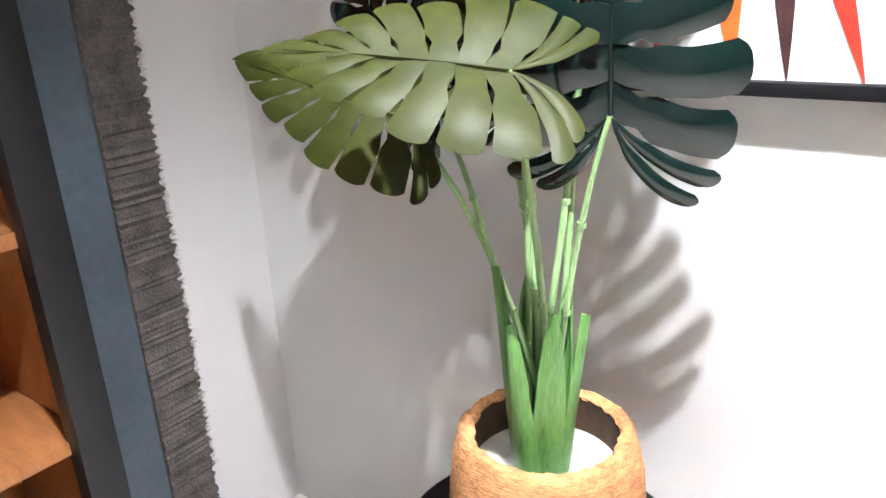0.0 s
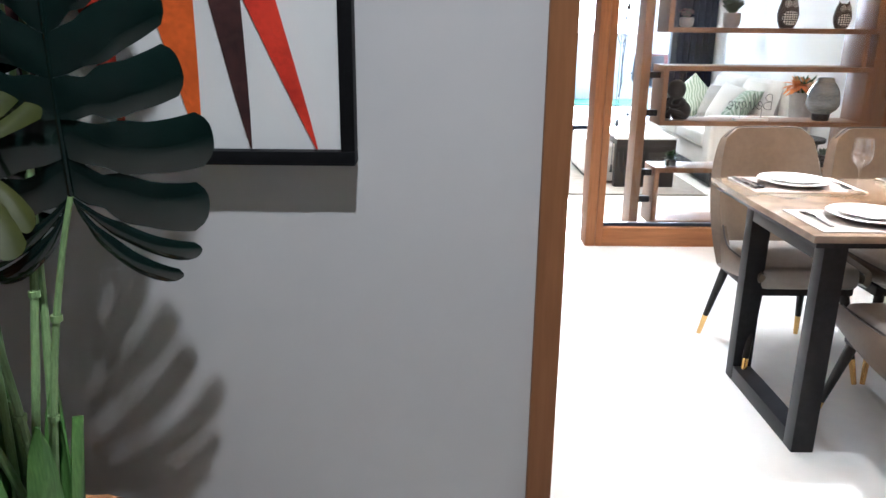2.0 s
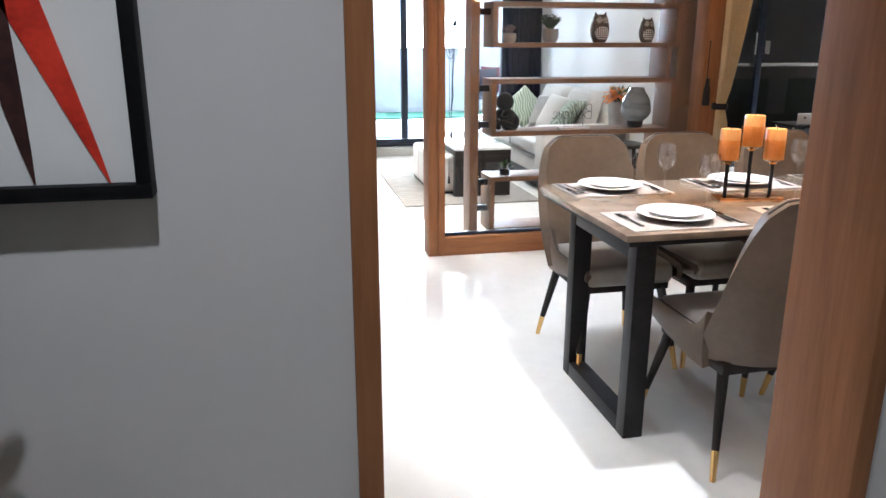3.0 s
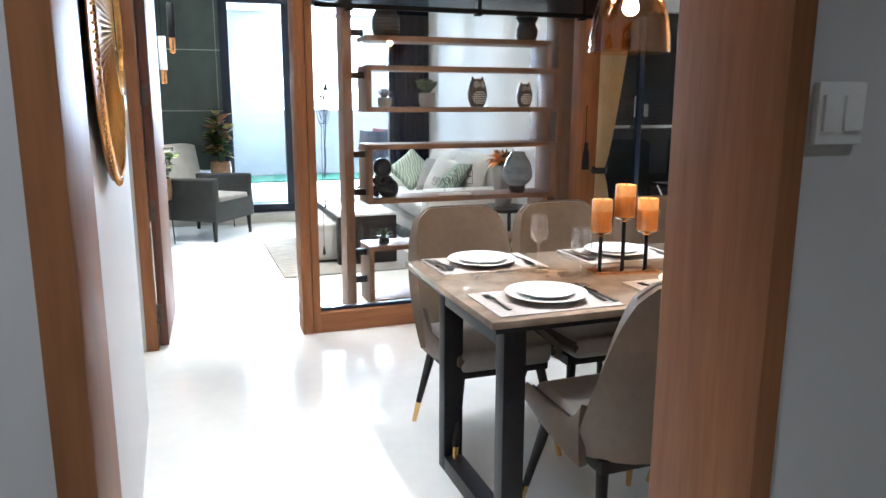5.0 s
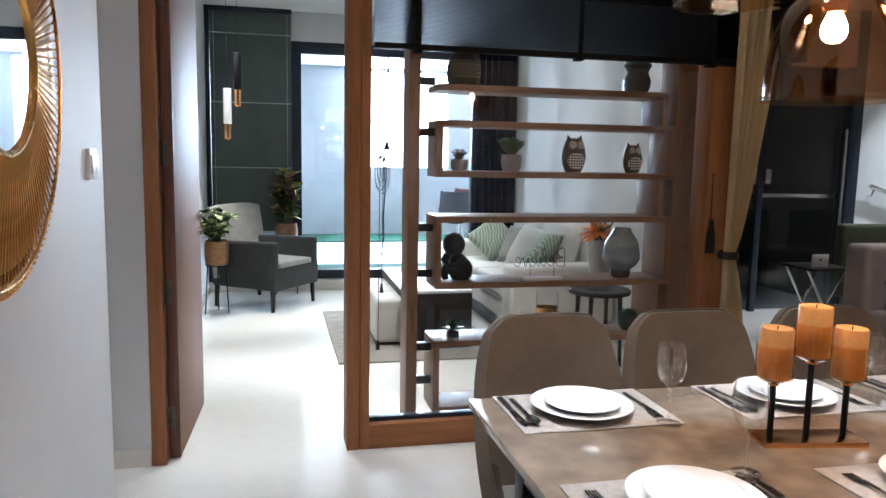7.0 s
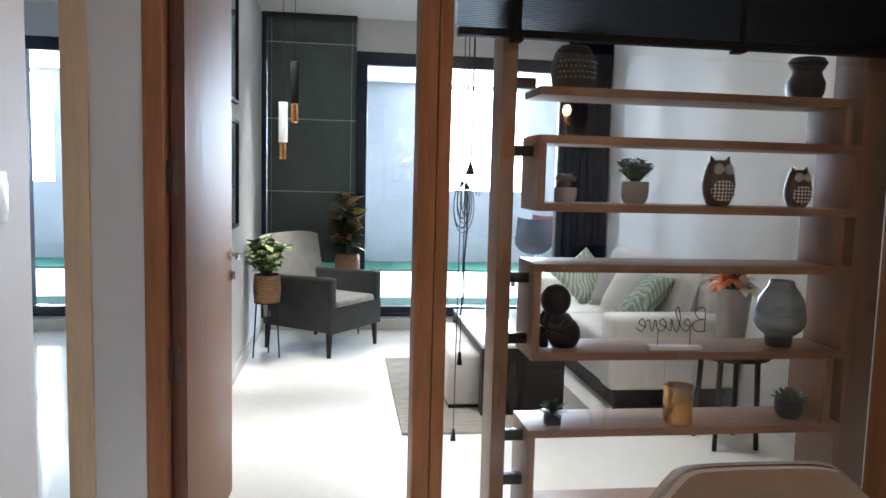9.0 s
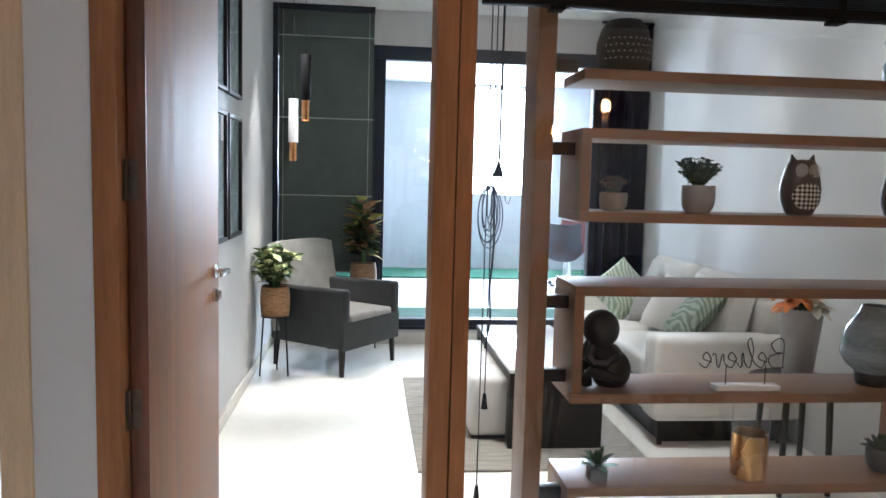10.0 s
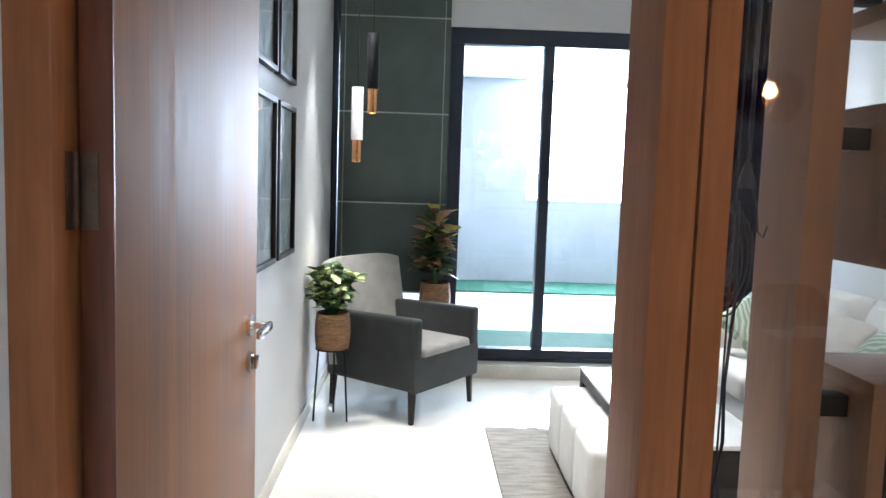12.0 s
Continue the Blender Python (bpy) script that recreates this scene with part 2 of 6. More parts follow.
def tube(points, r, seg=8, bm=None, taper=None):
    """A round bar along points."""
    bm = bm or bmesh.new()
    pts = [Vector(p) for p in points]
    rings = []
    side = None
    for i, p in enumerate(pts):
        way = (pts[min(i + 1, len(pts) - 1)] - pts[max(i - 1, 0)]).normalized()
        if side is None:
            side = way.orthogonal().normalized()
        side = (side - way * side.dot(way)).normalized()
        up = way.cross(side)
        rr = r if taper is None else r + (taper - r) * i / (len(pts) - 1)
        rings.append([bm.verts.new(p + rr * (math.cos(a) * side + math.sin(a) * up)) for a in [2 * math.pi * k / seg for k in range(seg)]])
    for a, b in zip(rings, rings[1:]):
        for i in range(seg):
            bm.faces.new((a[i], a[(i + 1) % seg], b[(i + 1) % seg], b[i]))
    bm.faces.new(rings[0])
    bm.faces.new(rings[-1])
    return bm


def cushion(w, d, h, puff=0.35, n=10, m=Matrix(), bm=None, corner=0.0):
    """A soft pillow of that size round its centre."""
    own = bmesh.new()
    grid = {}
    for s in (1, -1):
        for i in range(n + 1):
            for j in range(n + 1):
                u, v = 2 * i / n - 1, 2 * j / n - 1
                edge = (1 - abs(u) ** 3.2) * (1 - abs(v) ** 3.2)
                t = max(edge, 0) ** puff
                if s == -1 and (i in (0, n) or j in (0, n)):
                    grid[s, i, j] = grid[1, i, j]
                    continue
                pull = 1 - corner * (1 - abs(u) ** 2) * abs(v) ** 2
                pull2 = 1 - corner * (1 - abs(v) ** 2) * abs(u) ** 2
                grid[s, i, j] = own.verts.new((u * w / 2 * pull2, v * d / 2 * pull, s * h / 2 * t))
    for s in (1, -1):
        for i in range(n):
            for j in range(n):
                q = [grid[s, i, j], grid[s, i + 1, j], grid[s, i + 1, j + 1], grid[s, i, j + 1]]
                own.faces.new(q if s == 1 else q[::-1])
    bmesh.ops.transform(own, matrix=m, verts=own.verts)
    return merge(bm, own)


def sweep(bm, rows):
    """A surface through rows of points; all rows have the same count."""
    vs = [[bm.verts.new(p) for p in row] for row in rows]
    for a, b in zip(vs, vs[1:]):
        for i in range(len(a) - 1):
            bm.faces.new((a[i], a[i + 1], b[i + 1], b[i]))
    return bm


def thicken(bm, t):
    bmesh.ops.recalc_face_normals(bm, faces=bm.faces)
    bmesh.ops.solidify(bm, geom=bm.faces[:], thickness=t)
    return bm


# ---- large structure ----
WALL_TOP = CEIL
structure("floor", box(-4.6, 7.6, -2.2, 9.2, -0.15, 0), FLOOR, "polished cream marble floor, glossy and reflecting", "floor")
structure("ceiling", box(-4.6, 7.6, -2.2, 9.35, CEIL, CEIL + 0.15), CEILING, "plain white painted ceiling", "ceiling")
# foyer
structure("wall_foyer_left", box(-2.0, 0.265, 1.275, 1.49, 0, WALL_TOP), WALL, "light grey painted foyer wall behind the plant")
structure("wall_foyer_right", box(1.254, 7.6, 1.275, 1.49, 0, WALL_TOP), WALL, "grey painted wall beside the doorway")
structure("wall_foyer_header", box(0.265, 1.254, 1.275, 1.49, 2.24, WALL_TOP), WALL, "grey painted wall above the doorway")
# the next two walls are unseen and darkened to keep foyer shadows deep
structure("wall_foyer_west", box(-2.12, -2.0, -2.2, 1.49, 0, WALL_TOP), BOUNCE_CUT, "unseen side wall of the foyer, dark brown to cut bounce light")
structure("wall_south", box(-4.6, 7.6, -2.32, -2.2, 0, WALL_TOP), BOUNCE_CUT, "unseen wall behind the foyer, dark brown to cut bounce light")
structure("wall_east", box(7.6, 7.72, -2.32, 9.35, 0, WALL_TOP), WALL_WHITE, "plain pale wall of the hall")
structure("wall_west", box(-4.72, -4.6, -2.32, 9.35, 0, WALL_TOP), WALL_WHITE, "plain pale outer wall of the bedroom")
# doorway between foyer and dining room: timber lining
door = thing("door_1", "teak timber lining round the foyer doorway", "door frame", (0.76, 1.38, 0), kind="structure")
part("jamb", box(0.265, 0.306, 1.262, 1.503, 0, 2.2, 0.003), TEAK, door)
part("jamb", box(1.213, 1.254, 1.250, 1.503, 0, 2.2, 0.003), TEAK, door)
part("head", box(0.265, 1.254, 1.263, 1.502, 2.2, 2.24, 0.003), TEAK_H, door)

# dining side
structure("wall_mirror", box(0.09, 0.218, 1.49, 3.765, 0, WALL_TOP), WALL, "pale grey satin wall carrying the round mirror")
structure("wall_passage_south", box(-4.6, 0.09, 3.645, 3.765, 0, WALL_TOP), WALL, "grey wall of the side passage")
structure("wall_passage_pier", box(-0.0, 0.18, 4.735, 4.87, 0, WALL_TOP), WALL, "grey painted pier between two doors")
structure("wall_passage_header", box(-0.98, 0.0, 4.765, 4.87, 2.2, WALL_TOP), WALL, "grey wall above the bedroom doorway")
structure("wall_passage_west", box(-4.6, -0.98, 4.765, 4.87, 0, WALL_TOP), WALL, "grey wall beside the bedroom doorway")
structure("baseboard", box(0.021, 0.178, 4.723, 4.735, 0, 0.085, 0.002), SKIRTING, "low cream tile baseboard", "baseboard")
# warm light falling on the casing is put into its pale colour
CASING_LIT = material("pale_varnished_casing", (0.55, 0.40, 0.25), 0.35, vary=0.08, stretch=(6, 6, 0.6))
bdoor = thing("door_2", "wooden casing of the bedroom doorway, warm light put into its pale colour", "door frame", (-0.5, 4.8, 0), kind="structure")
part("jamb", box(-0.062, 0.018, 4.722, 4.88, 0, 2.2, 0.003), CASING_LIT, bdoor)
part("jamb", box(-1.0, -0.935, 4.752, 4.88, 0, 2.2, 0.003), CASING_LIT, bdoor)
part("head", box(-1.0, 0.018, 4.752, 4.88, 2.2, 2.27, 0.003), CASING_LIT, bdoor)

# opening between dining room and living room
ldoor = thing("door_3", "red-brown teak door frame with an open veneered door", "door", (0.6, 4.8, 0), kind="structure")
part("jamb", box(0.18, 0.243, 4.728, 4.86, 0, 2.45, 0.003), TEAK, ldoor)
part("head", box(0.18, 1.064, 4.756, 4.876, 2.45, 2.52, 0.003), TEAK_H, ldoor)
LY0, LY1 = 4.795, 5.562


def leaf_bm(bm):
    """The open leaf stands a little off square."""
    for v in bm.verts:
        v.co.x += 0.048 * (v.co.y - LY0)
    return bm


leaf = part("door_leaf", leaf_bm(box(0.250, 0.297, LY0 + 0.004, LY1, 0.008, 2.44, 0.002)), [VENEER], ldoor, "satin brown veneered door leaf standing open")
part("hinge_edge", leaf_bm(box(0.2495, 0.2975, LY0, LY0 + 0.0045, 0.008, 2.44, 0.001)), KNOTTY, leaf, "raw knotty wood edge of the door")
HINGE = material("worn_steel_hinge", (0.12, 0.095, 0.075), 0.45, 0.8, vary=0.2, scale=30)
for hz in (0.20, 0.79, 1.416, 2.1):
    part("hinge", leaf_bm(box(0.2505, 0.277, LY0 - 0.0025, LY0 - 0.0002, hz - 0.055, hz + 0.055, 0.001)), HINGE, leaf)
    part("hinge_plate", box(0.2432, 0.2455, 4.765, 4.790, hz - 0.055, hz + 0.055, 0.0008), HINGE, leaf)
    part("hinge_pin", rod((0.247, LY0 - 0.008, hz - 0.055), (0.247, LY0 - 0.008, hz + 0.055), 0.0055), HINGE, leaf)
    for q in (-0.035, 0.0, 0.035):
        part("screw", rod((0.265, LY0 - 0.0035, hz + q), (0.265, LY0 - 0.002, hz + q), 0.004, seg=10), HINGE, leaf)
HX, HY = 0.3305, LY1 - 0.07
part("handle_rose", rod((HX - 0.001, HY, 1.085), (HX + 0.009, HY, 1.085), 0.027, seg=28), CHROME, leaf, "satin chrome round rose")
part("lever", box(HX + 0.043, HX + 0.057, HY - 0.115, HY + 0.01, 1.075, 1.095, 0.004, bm=rod((HX + 0.005, HY, 1.085), (HX + 0.05, HY, 1.085), 0.009)), CHROME, leaf, "square satin chrome lever handle")
part("lock_rose", rod((HX - 0.001, HY, 0.995), (HX + 0.009, HY, 0.995), 0.025, seg=28), CHROME, leaf)
part("thumb_turn", box(HX + 0.009, HX + 0.027, HY - 0.006, HY + 0.006, 0.978, 1.012, 0.003), CHROME, leaf)

structure("wall_living_header", box(0.0, 3.45, 4.77, 4.87, 2.55, WALL_TOP), WALL, "plain wall band above the glazed partition")
structure("wall_living_west", box(-0.04, 0.08, 4.87, 9.2, 0, WALL_TOP), WALL, "warm grey living room wall with framed pictures")
structure("baseboard", box(0.08, 0.092, 4.88, 9.07, 0, 0.09, 0.002), SKIRTING, "low cream tile baseboard", "baseboard")
structure("wall_living_east", box(3.32, 3.41, 5.30, 9.2, 0, WALL_TOP), WALL_WHITE, "pale wall washed by ceiling spots behind the sofa")

# glazed partition
part_ = thing("partition", "teak-framed glass partition between dining and living room", "partition", (2.0, 4.8, 0), kind="structure")
part("post", box(1.064, 1.124, 4.752, 4.93, 0, 2.52, 0.003), TEAK, part_)
part("post", box(1.127, 1.172, 4.750, 4.90, 0, 2.52, 0.003), TEAK, part_)
part("post", box(2.922, 3.10, 4.752, 4.90, 0, 2.52, 0.003), TEAK, part_)
part("bottom_rail", box(1.166, 2.922, 4.752, 4.842, 0, 0.122, 0.003), TEAK_H, part_)
part("glazing_channel", box(1.166, 2.922, 4.80, 4.842, 0.122, 0.142, 0.001), BLACK_FRAME, part_, "dark metal glazing channel")
part("top_rail", box(1.166, 2.922, 4.752, 4.85, 2.44, 2.52, 0.003), TEAK_H, part_)
pane = part("pane", box(1.166, 2.922, 4.817, 4.825, 0.14, 2.44), GLASS, part_, "clear glass pane", smooth=False)
pane.visible_shadow = False

# window wall of the living room and the bedroom
structure("wall_window_top", box(-4.6, 3.44, 9.2, 9.35, 2.56, WALL_TOP), WALL, "grey lintel wall above the terrace doors")
structure("wall_window_east", box(2.945, 3.44, 9.2, 9.35, 0, 2.56), WALL, "grey wall beside the terrace door")
structure("wall_window_mid", box(-0.2, 0.02, 9.2, 9.35, 0, 2.56), WALL, "grey wall end between the rooms")
structure("wall_window_west", box(-4.6, -3.4, 9.2, 9.35, 0, 2.56), WALL, "grey bedroom wall beside the window")
structure("curb", box(-3.4, 2.945, 9.07, 9.36, 0, 0.10, 0.003), SKIRTING, "low tiled curb under the terrace doors", "curb")


def frame_window(name, label, x0, x1, z0, z1, posts, y=9.27):
    w = thing(name, label, "window", ((x0 + x1) / 2, y, z0), kind="structure")
    part("sill_bar", box(x0, x1, y - 0.05, y + 0.05, z0, z0 + 0.09, 0.003), BLACK_FRAME, w)
    part("head_bar", box(x0, x1, y - 0.05, y + 0.05, z1 - 0.115, z1, 0.003), BLACK_FRAME, w)
    for px, wid in posts:
        part("stile", box(px, px + wid, y - 0.048, y + 0.048, z0 + 0.09, z1 - 0.115, 0.003), BLACK_FRAME, w)
    part("track", box(x0, x1, y - 0.066, y - 0.05, z0 + 0.0, z0 + 0.03, 0.002), BLACK_FRAME, w)
    for (a, wa), (b, _) in zip(posts, posts[1:]):
        g = part("pane", box(a + wa, b, y - 0.004, y + 0.004, z0 + 0.09, z1 - 0.115), GLASS, w, smooth=False)
        g.visible_shadow = False
    return w


frame_window("window_1", "dark navy aluminium sliding terrace door", 0.925, 2.945, 0.10, 2.56, [(0.925, 0.095), (1.61, 0.075), (2.86, 0.085)])
frame_window("window_2", "dark framed fixed window behind a roman blind", 0.02, 0.925, 0.10, 2.56, [(0.02, 0.07), (0.855, 0.07)])
frame_window("window_3", "dark framed bedroom terrace window", -3.4, -0.2, 0.10, 2.56, [(-3.4, 0.08), (-2.02, 0.085), (-0.28, 0.08)])

# terrace
TERRACE_FLOOR = material("pale_terrace_screed", (0.62, 0.64, 0.66), 0.5, vary=0.05, scale=2)
TURF = material("green_artificial_turf", (0.010, 0.075, 0.045), 0.9, vary=0.35, scale=30, grain=300, bump=0.8, bump_scale=400)
TERRACE_WALL = material("blue_grey_render", (0.40, 0.415, 0.44), 0.8, vary=0.03, scale=2, bump=0.1, bump_scale=120)
structure("ground", box(-60, 60, 14.6, 400, -6.2, -6.0), material("far_ground", (0.2, 0.2, 0.18), 0.9), "far ground outside the building", "ground")
structure("terrace_floor", box(-6, 6, 9.36, 14.4, -0.15, 0.0), TERRACE_FLOOR, "pale screed terrace floor", "floor")
structure("terrace_ceiling", box(-6, 6, 9.35, 14.6, 2.92, 3.2), CEILING, "white terrace ceiling", "ceiling")
for n, (ya, yb) in enumerate(((9.37, 10.77), (13.3, 14.38))):
    structure(f"turf_{n + 1}", box(-5.9, 5.9, ya, yb, 0.0, 0.022), TURF, "strip of green artificial turf", "turf")
twall = [(-6, -5.2), (-3.6, 2.25), (3.80, 6)]
for n, (xa, xb) in enumerate(twall):
    structure(f"terrace_wall_{n + 1}", box(xa, xb, 14.4, 14.6, -0.15, 2.92), TERRACE_WALL, "blue-grey rendered terrace wall")
for xa, xb in ((-5.2, -3.6), (2.25, 3.80)):
    structure("terrace_parapet", box(xa, xb, 14.4, 14.6, -0.15, 1.21), TERRACE_WALL, "blue-grey rendered parapet under an opening")
    structure("terrace_lintel", box(xa, xb, 14.4, 14.6, 2.86, 2.92), TERRACE_WALL, "rendered lintel over an opening")
structure("terrace_wall_east", box(6, 6.15, 9.35, 14.6, -0.15, 2.92), TERRACE_WALL, "blue-grey rendered end wall of the terrace")
structure("terrace_wall_west", box(-6.15, -6, 9.35, 14.6, -0.15, 2.92), TERRACE_WALL, "blue-grey rendered end wall of the terrace")
SKY_GLOW = material("bright_hazy_sky", (0.9, 0.95, 1), 1.0, emit=(0.86, 0.94, 1), emit_strength=9)
structure("backdrop", box(-9, 9, 17.0, 17.1, -2, 6), SKY_GLOW, "bright hazy sky outside the terrace openings", "sky")
structure("facade_east", box(3.44, 7.6, 9.2, 9.35, 0, CEIL), WALL_WHITE, "plain outer wall of the hall")

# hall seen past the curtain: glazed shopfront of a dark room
# near-black colour stands in for the shade inside the unlit room
ROOM_SHADE = material("dark_room_surface", (0.03, 0.032, 0.038), 0.6, vary=0.2)
structure("wall_shop_bulkhead", box(3.41, 6.1, 7.4, 7.55, 2.33, WALL_TOP), WALL_WHITE, "white bulkhead above the glass doors")
structure("wall_stair", box(6.22, 7.6, 7.4, 7.55, 0, WALL_TOP), WALL_WHITE, "pale stair wall with a handrail")
structure("dark_room_back", box(3.44, 6.22, 8.9, 9.0, 0, WALL_TOP), ROOM_SHADE, "back wall of the unlit shop, its shade put into the colour")
structure("dark_room_side", box(6.22, 6.32, 7.55, 9.2, 0, WALL_TOP), ROOM_SHADE, "side wall of the unlit shop, its shade put into the colour")
structure("dark_room_floor", box(3.44, 6.22, 7.55, 8.9, 0.0, 0.01), ROOM_SHADE, "floor of the unlit shop, its shade put into the colour", "floor")
structure("dark_room_ceiling", box(3.44, 6.22, 7.55, 8.9, 2.5, 2.52), ROOM_SHADE, "ceiling of the unlit shop, its shade put into the colour", "ceiling")
shop = thing("shopfront", "frameless glass doors of a dark shop in a black frame", "glass door", (5.0, 7.45, 0), kind="structure")
part("post", box(6.1, 6.22, 7.4, 7.55, 0, WALL_TOP, 0.004), BLACK_FRAME, shop)
part("stile", box(5.16, 5.22, 7.44, 7.49, 0, 2.33, 0.003), BLACK_FRAME, shop)
part("crossbar", box(3.44, 6.1, 7.50, 7.53, 1.09, 1.13, 0.003), CHROME, shop)
for xa, xb in ((3.44, 5.155), (5.225, 6.1)):
    g = part("pane", box(xa, xb, 7.46, 7.472, 0.01, 2.33), GLASS, shop, smooth=False)
    g.visible_shadow = False
part("door_handle", tube([(5.10, 7.44, 1.21), (5.10, 7.40, 1.22), (5.10, 7.40, 1.44), (5.10, 7.44, 1.45)], 0.012), CHROME, shop, "chrome D-shaped pull handle")
part("door_handle", tube([(6.05, 7.40, 0.85), (6.05, 7.40, 1.75)], 0.014), CHROME, shop, "long chrome pull bar")
part("lock_case", box(5.23, 5.29, 7.425, 7.458, 1.22, 1.36, 0.004), CHROME, shop)
rail = thing("handrail", "brushed steel stair handrail on the pale wall", "handrail", (6.8, 7.38, 1.2))
part("rail", tube([(6.3, 7.33, 1.22), (7.5, 7.33, 0.85)], 0.022), CHROME, rail)
part("bracket", tube([(6.36, 7.33, 1.2), (6.36, 7.37, 1.12), (6.36, 7.4, 1.12)], 0.01), CHROME, rail)
# the added foyer fill lamps get a fitting too
for lx, ly, watts, cone in DOWNLIGHTS_AND_FILL:
    d = thing("downlight", "small round recessed ceiling downlight, lit; in the foyer some are added fill", "downlight", (lx, ly, CEIL), group="ceiling downlights")
    part("trim_ring", lathe([(0.05, 0), (0.056, -0.004), (0.056, -0.008), (0.042, -0.008), (0.042, 0)], (lx, ly, CEIL), 20), PLASTIC, d)
    part("lens", lathe([(0.0, -0.001), (0.041, -0.001)], (lx, ly, CEIL), 20), LED, d)


# ---- dining room ----
TOP_Z = 0.76
table = thing("dining_table", "rectangular brown marble dining table with black frame legs", "dining table", (2.08, 2.74, 0))
part("tabletop", box(1.25, 2.93, 2.335, 3.222, TOP_Z - 0.024, TOP_Z, 0.004), TABLE_STONE, table, "polished brown marble tabletop")
part("edge_band", box(1.27, 2.91, 2.355, 3.202, TOP_Z - 0.045, TOP_Z - 0.024, 0.002), BLACK_METAL, table)
for lx in (1.30, 2.81):
    part("leg", box(lx, lx + 0.075, 2.36, 2.42, 0.0, TOP_Z - 0.045, 0.003), BLACK_METAL, table)
    part("leg", box(lx, lx + 0.075, 2.89, 2.95, 0.0, TOP_Z - 0.045, 0.003), BLACK_METAL, table)
    part("foot_bar", box(lx + 0.001, lx + 0.074, 2.42, 2.89, 0.0, 0.06, 0.003), BLACK_METAL, table)
    part("head_bar", box(lx + 0.001, lx + 0.074, 2.42, 2.89, TOP_Z - 0.1, TOP_Z - 0.046, 0.003), BLACK_METAL, table)


def dining_chair(at, rz):
    """Local: faces -y; the back is on the +y side."""
    c = thing("dining_chair", "taupe leather dining chair with black legs and brass tips", "chair", at, rz, "dining chairs", world_built=False)
    # curved shell back, with wrapped wings running down to the seat
    rows, n = [], 16
    for i in range(13):
        v = i / 12
        z = 0.40 + 0.54 * v
        half = 0.222 - 0.10 * (v - 0.42) ** 2
        row = []
        for j in range(n + 1):
            u = 2 * j / n - 1
            wing = (0.10 * (1 - v) ** 1.1 + 0.03) * abs(u) ** 3
            y = 0.20 + 0.105 * v + 0.02 * math.sin(v * math.pi) - wing
            top = 0.03 * max(0, abs(u) - 0.70) ** 1.25 * 6.5 * v ** 6
            row.append((u * half, y, z - top))
        rows.append(row)
    bm = thicken(sweep(bmesh.new(), rows), -0.045)
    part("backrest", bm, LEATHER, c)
    rim = [Vector(p) + Vector((0, 0.022, 0.001)) for p in rows[-1]]
    part("piping", tube(rim, 0.005, 6), PIPING, c)
    for sx in (-1, 1):
        side = []
        for i in range(13):
            t = i / 12
            x, y = sx * (0.226 - 0.022 * t * t), 0.14 - 0.39 * t
            z0, z1 = 0.362 + 0.055 * t ** 1.5, 0.468 + 0.075 * max(0, 1 - t * 4) ** 2 - 0.012 * t
            side.append([(x * (1 - 0.04 * abs(2 * q - 1) ** 3), y, z0 + (z1 - z0) * q) for q in (0, 0.12, 0.3, 0.5, 0.7, 0.88, 1)])
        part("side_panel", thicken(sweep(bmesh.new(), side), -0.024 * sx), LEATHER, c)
        edge = [Vector(r[-1]) + Vector((-0.004 * sx, 0, 0.001)) for r in side]
        part("piping", tube(edge, 0.0035, 6), PIPING, c)
    bm = box(-0.212, 0.212, -0.25, 0.165, 0.385, 0.475, 0.035, 3)
    for v in bm.verts:
        v.co.x *= 1 - 0.10 * max(0, -v.co.y) / 0.25
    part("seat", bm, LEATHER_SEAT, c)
    bm = box(-0.20, 0.20, -0.20, 0.19, 0.345, 0.39, 0.01)
    part("seat_frame", bm, BLACK_WOOD, c)
    for sx in (-1, 1):
        for y0, y1 in ((-0.18, -0.245), (0.15, 0.215)):
            leg = part("leg", rod((sx * 0.212, y1, 0.1), (sx * 0.17, y0, 0.36), 0.0125, 0.02, 14), BLACK_WOOD, c)
            part("leg_tip", rod((sx * 0.226, y1 + (y1 - y0) * 0.35, 0.0), (sx * 0.212, y1, 0.1), 0.010, 0.0128, 14), BRASS, leg, "brass leg tip")
    return c


first = dining_chair((1.555, 3.125, 0), 0)
for cx in (2.04, 2.56):
    copy_thing(first, pose(cx, 3.125, 0, 0, 0, 0))
for cx, rz in ((1.69, 181), (2.22, 179), (2.74, 180)):
    copy_thing(first, pose(cx, 2.295, 0, 0, 0, rz))

# ---- living room, large things ----
RUG = material("grey_taupe_woven_rug", (0.26, 0.228, 0.195), 0.95, vary=0.22, scale=7, grain=70, stretch=(1, 5, 1), bump=0.9, bump_scale=160)
RUG_EDGE = material("cream_rug_binding", (0.6, 0.57, 0.5), 0.9, vary=0.05)
rug = thing("rug", "grey taupe woven rug with a pale bound edge", "rug", (1.75, 7.2, 0))
part("weave", box(1.152, 2.36, 6.235, 7.945, 0.0, 0.014, 0.004), RUG, rug)
part("binding", box(2.358, 2.376, 6.235, 7.945, 0.0, 0.016, 0.003), RUG_EDGE, rug, "pale bound edge")

sofa = thing("sofa", "cream linen two-seat sofa on short black legs", "sofa", (2.9, 7.45, 0))
# black block added for the shade in the gap below the base
part("plinth", box(2.54, 3.26, 6.64, 8.28, 0.0, 0.165), BLACK_WOOD, sofa, "dark block standing in for the shade under the sofa")
part("base", box(2.46, 3.30, 6.60, 8.32, 0.16, 0.33, 0.025, 3), CREAM_FABRIC, sofa)
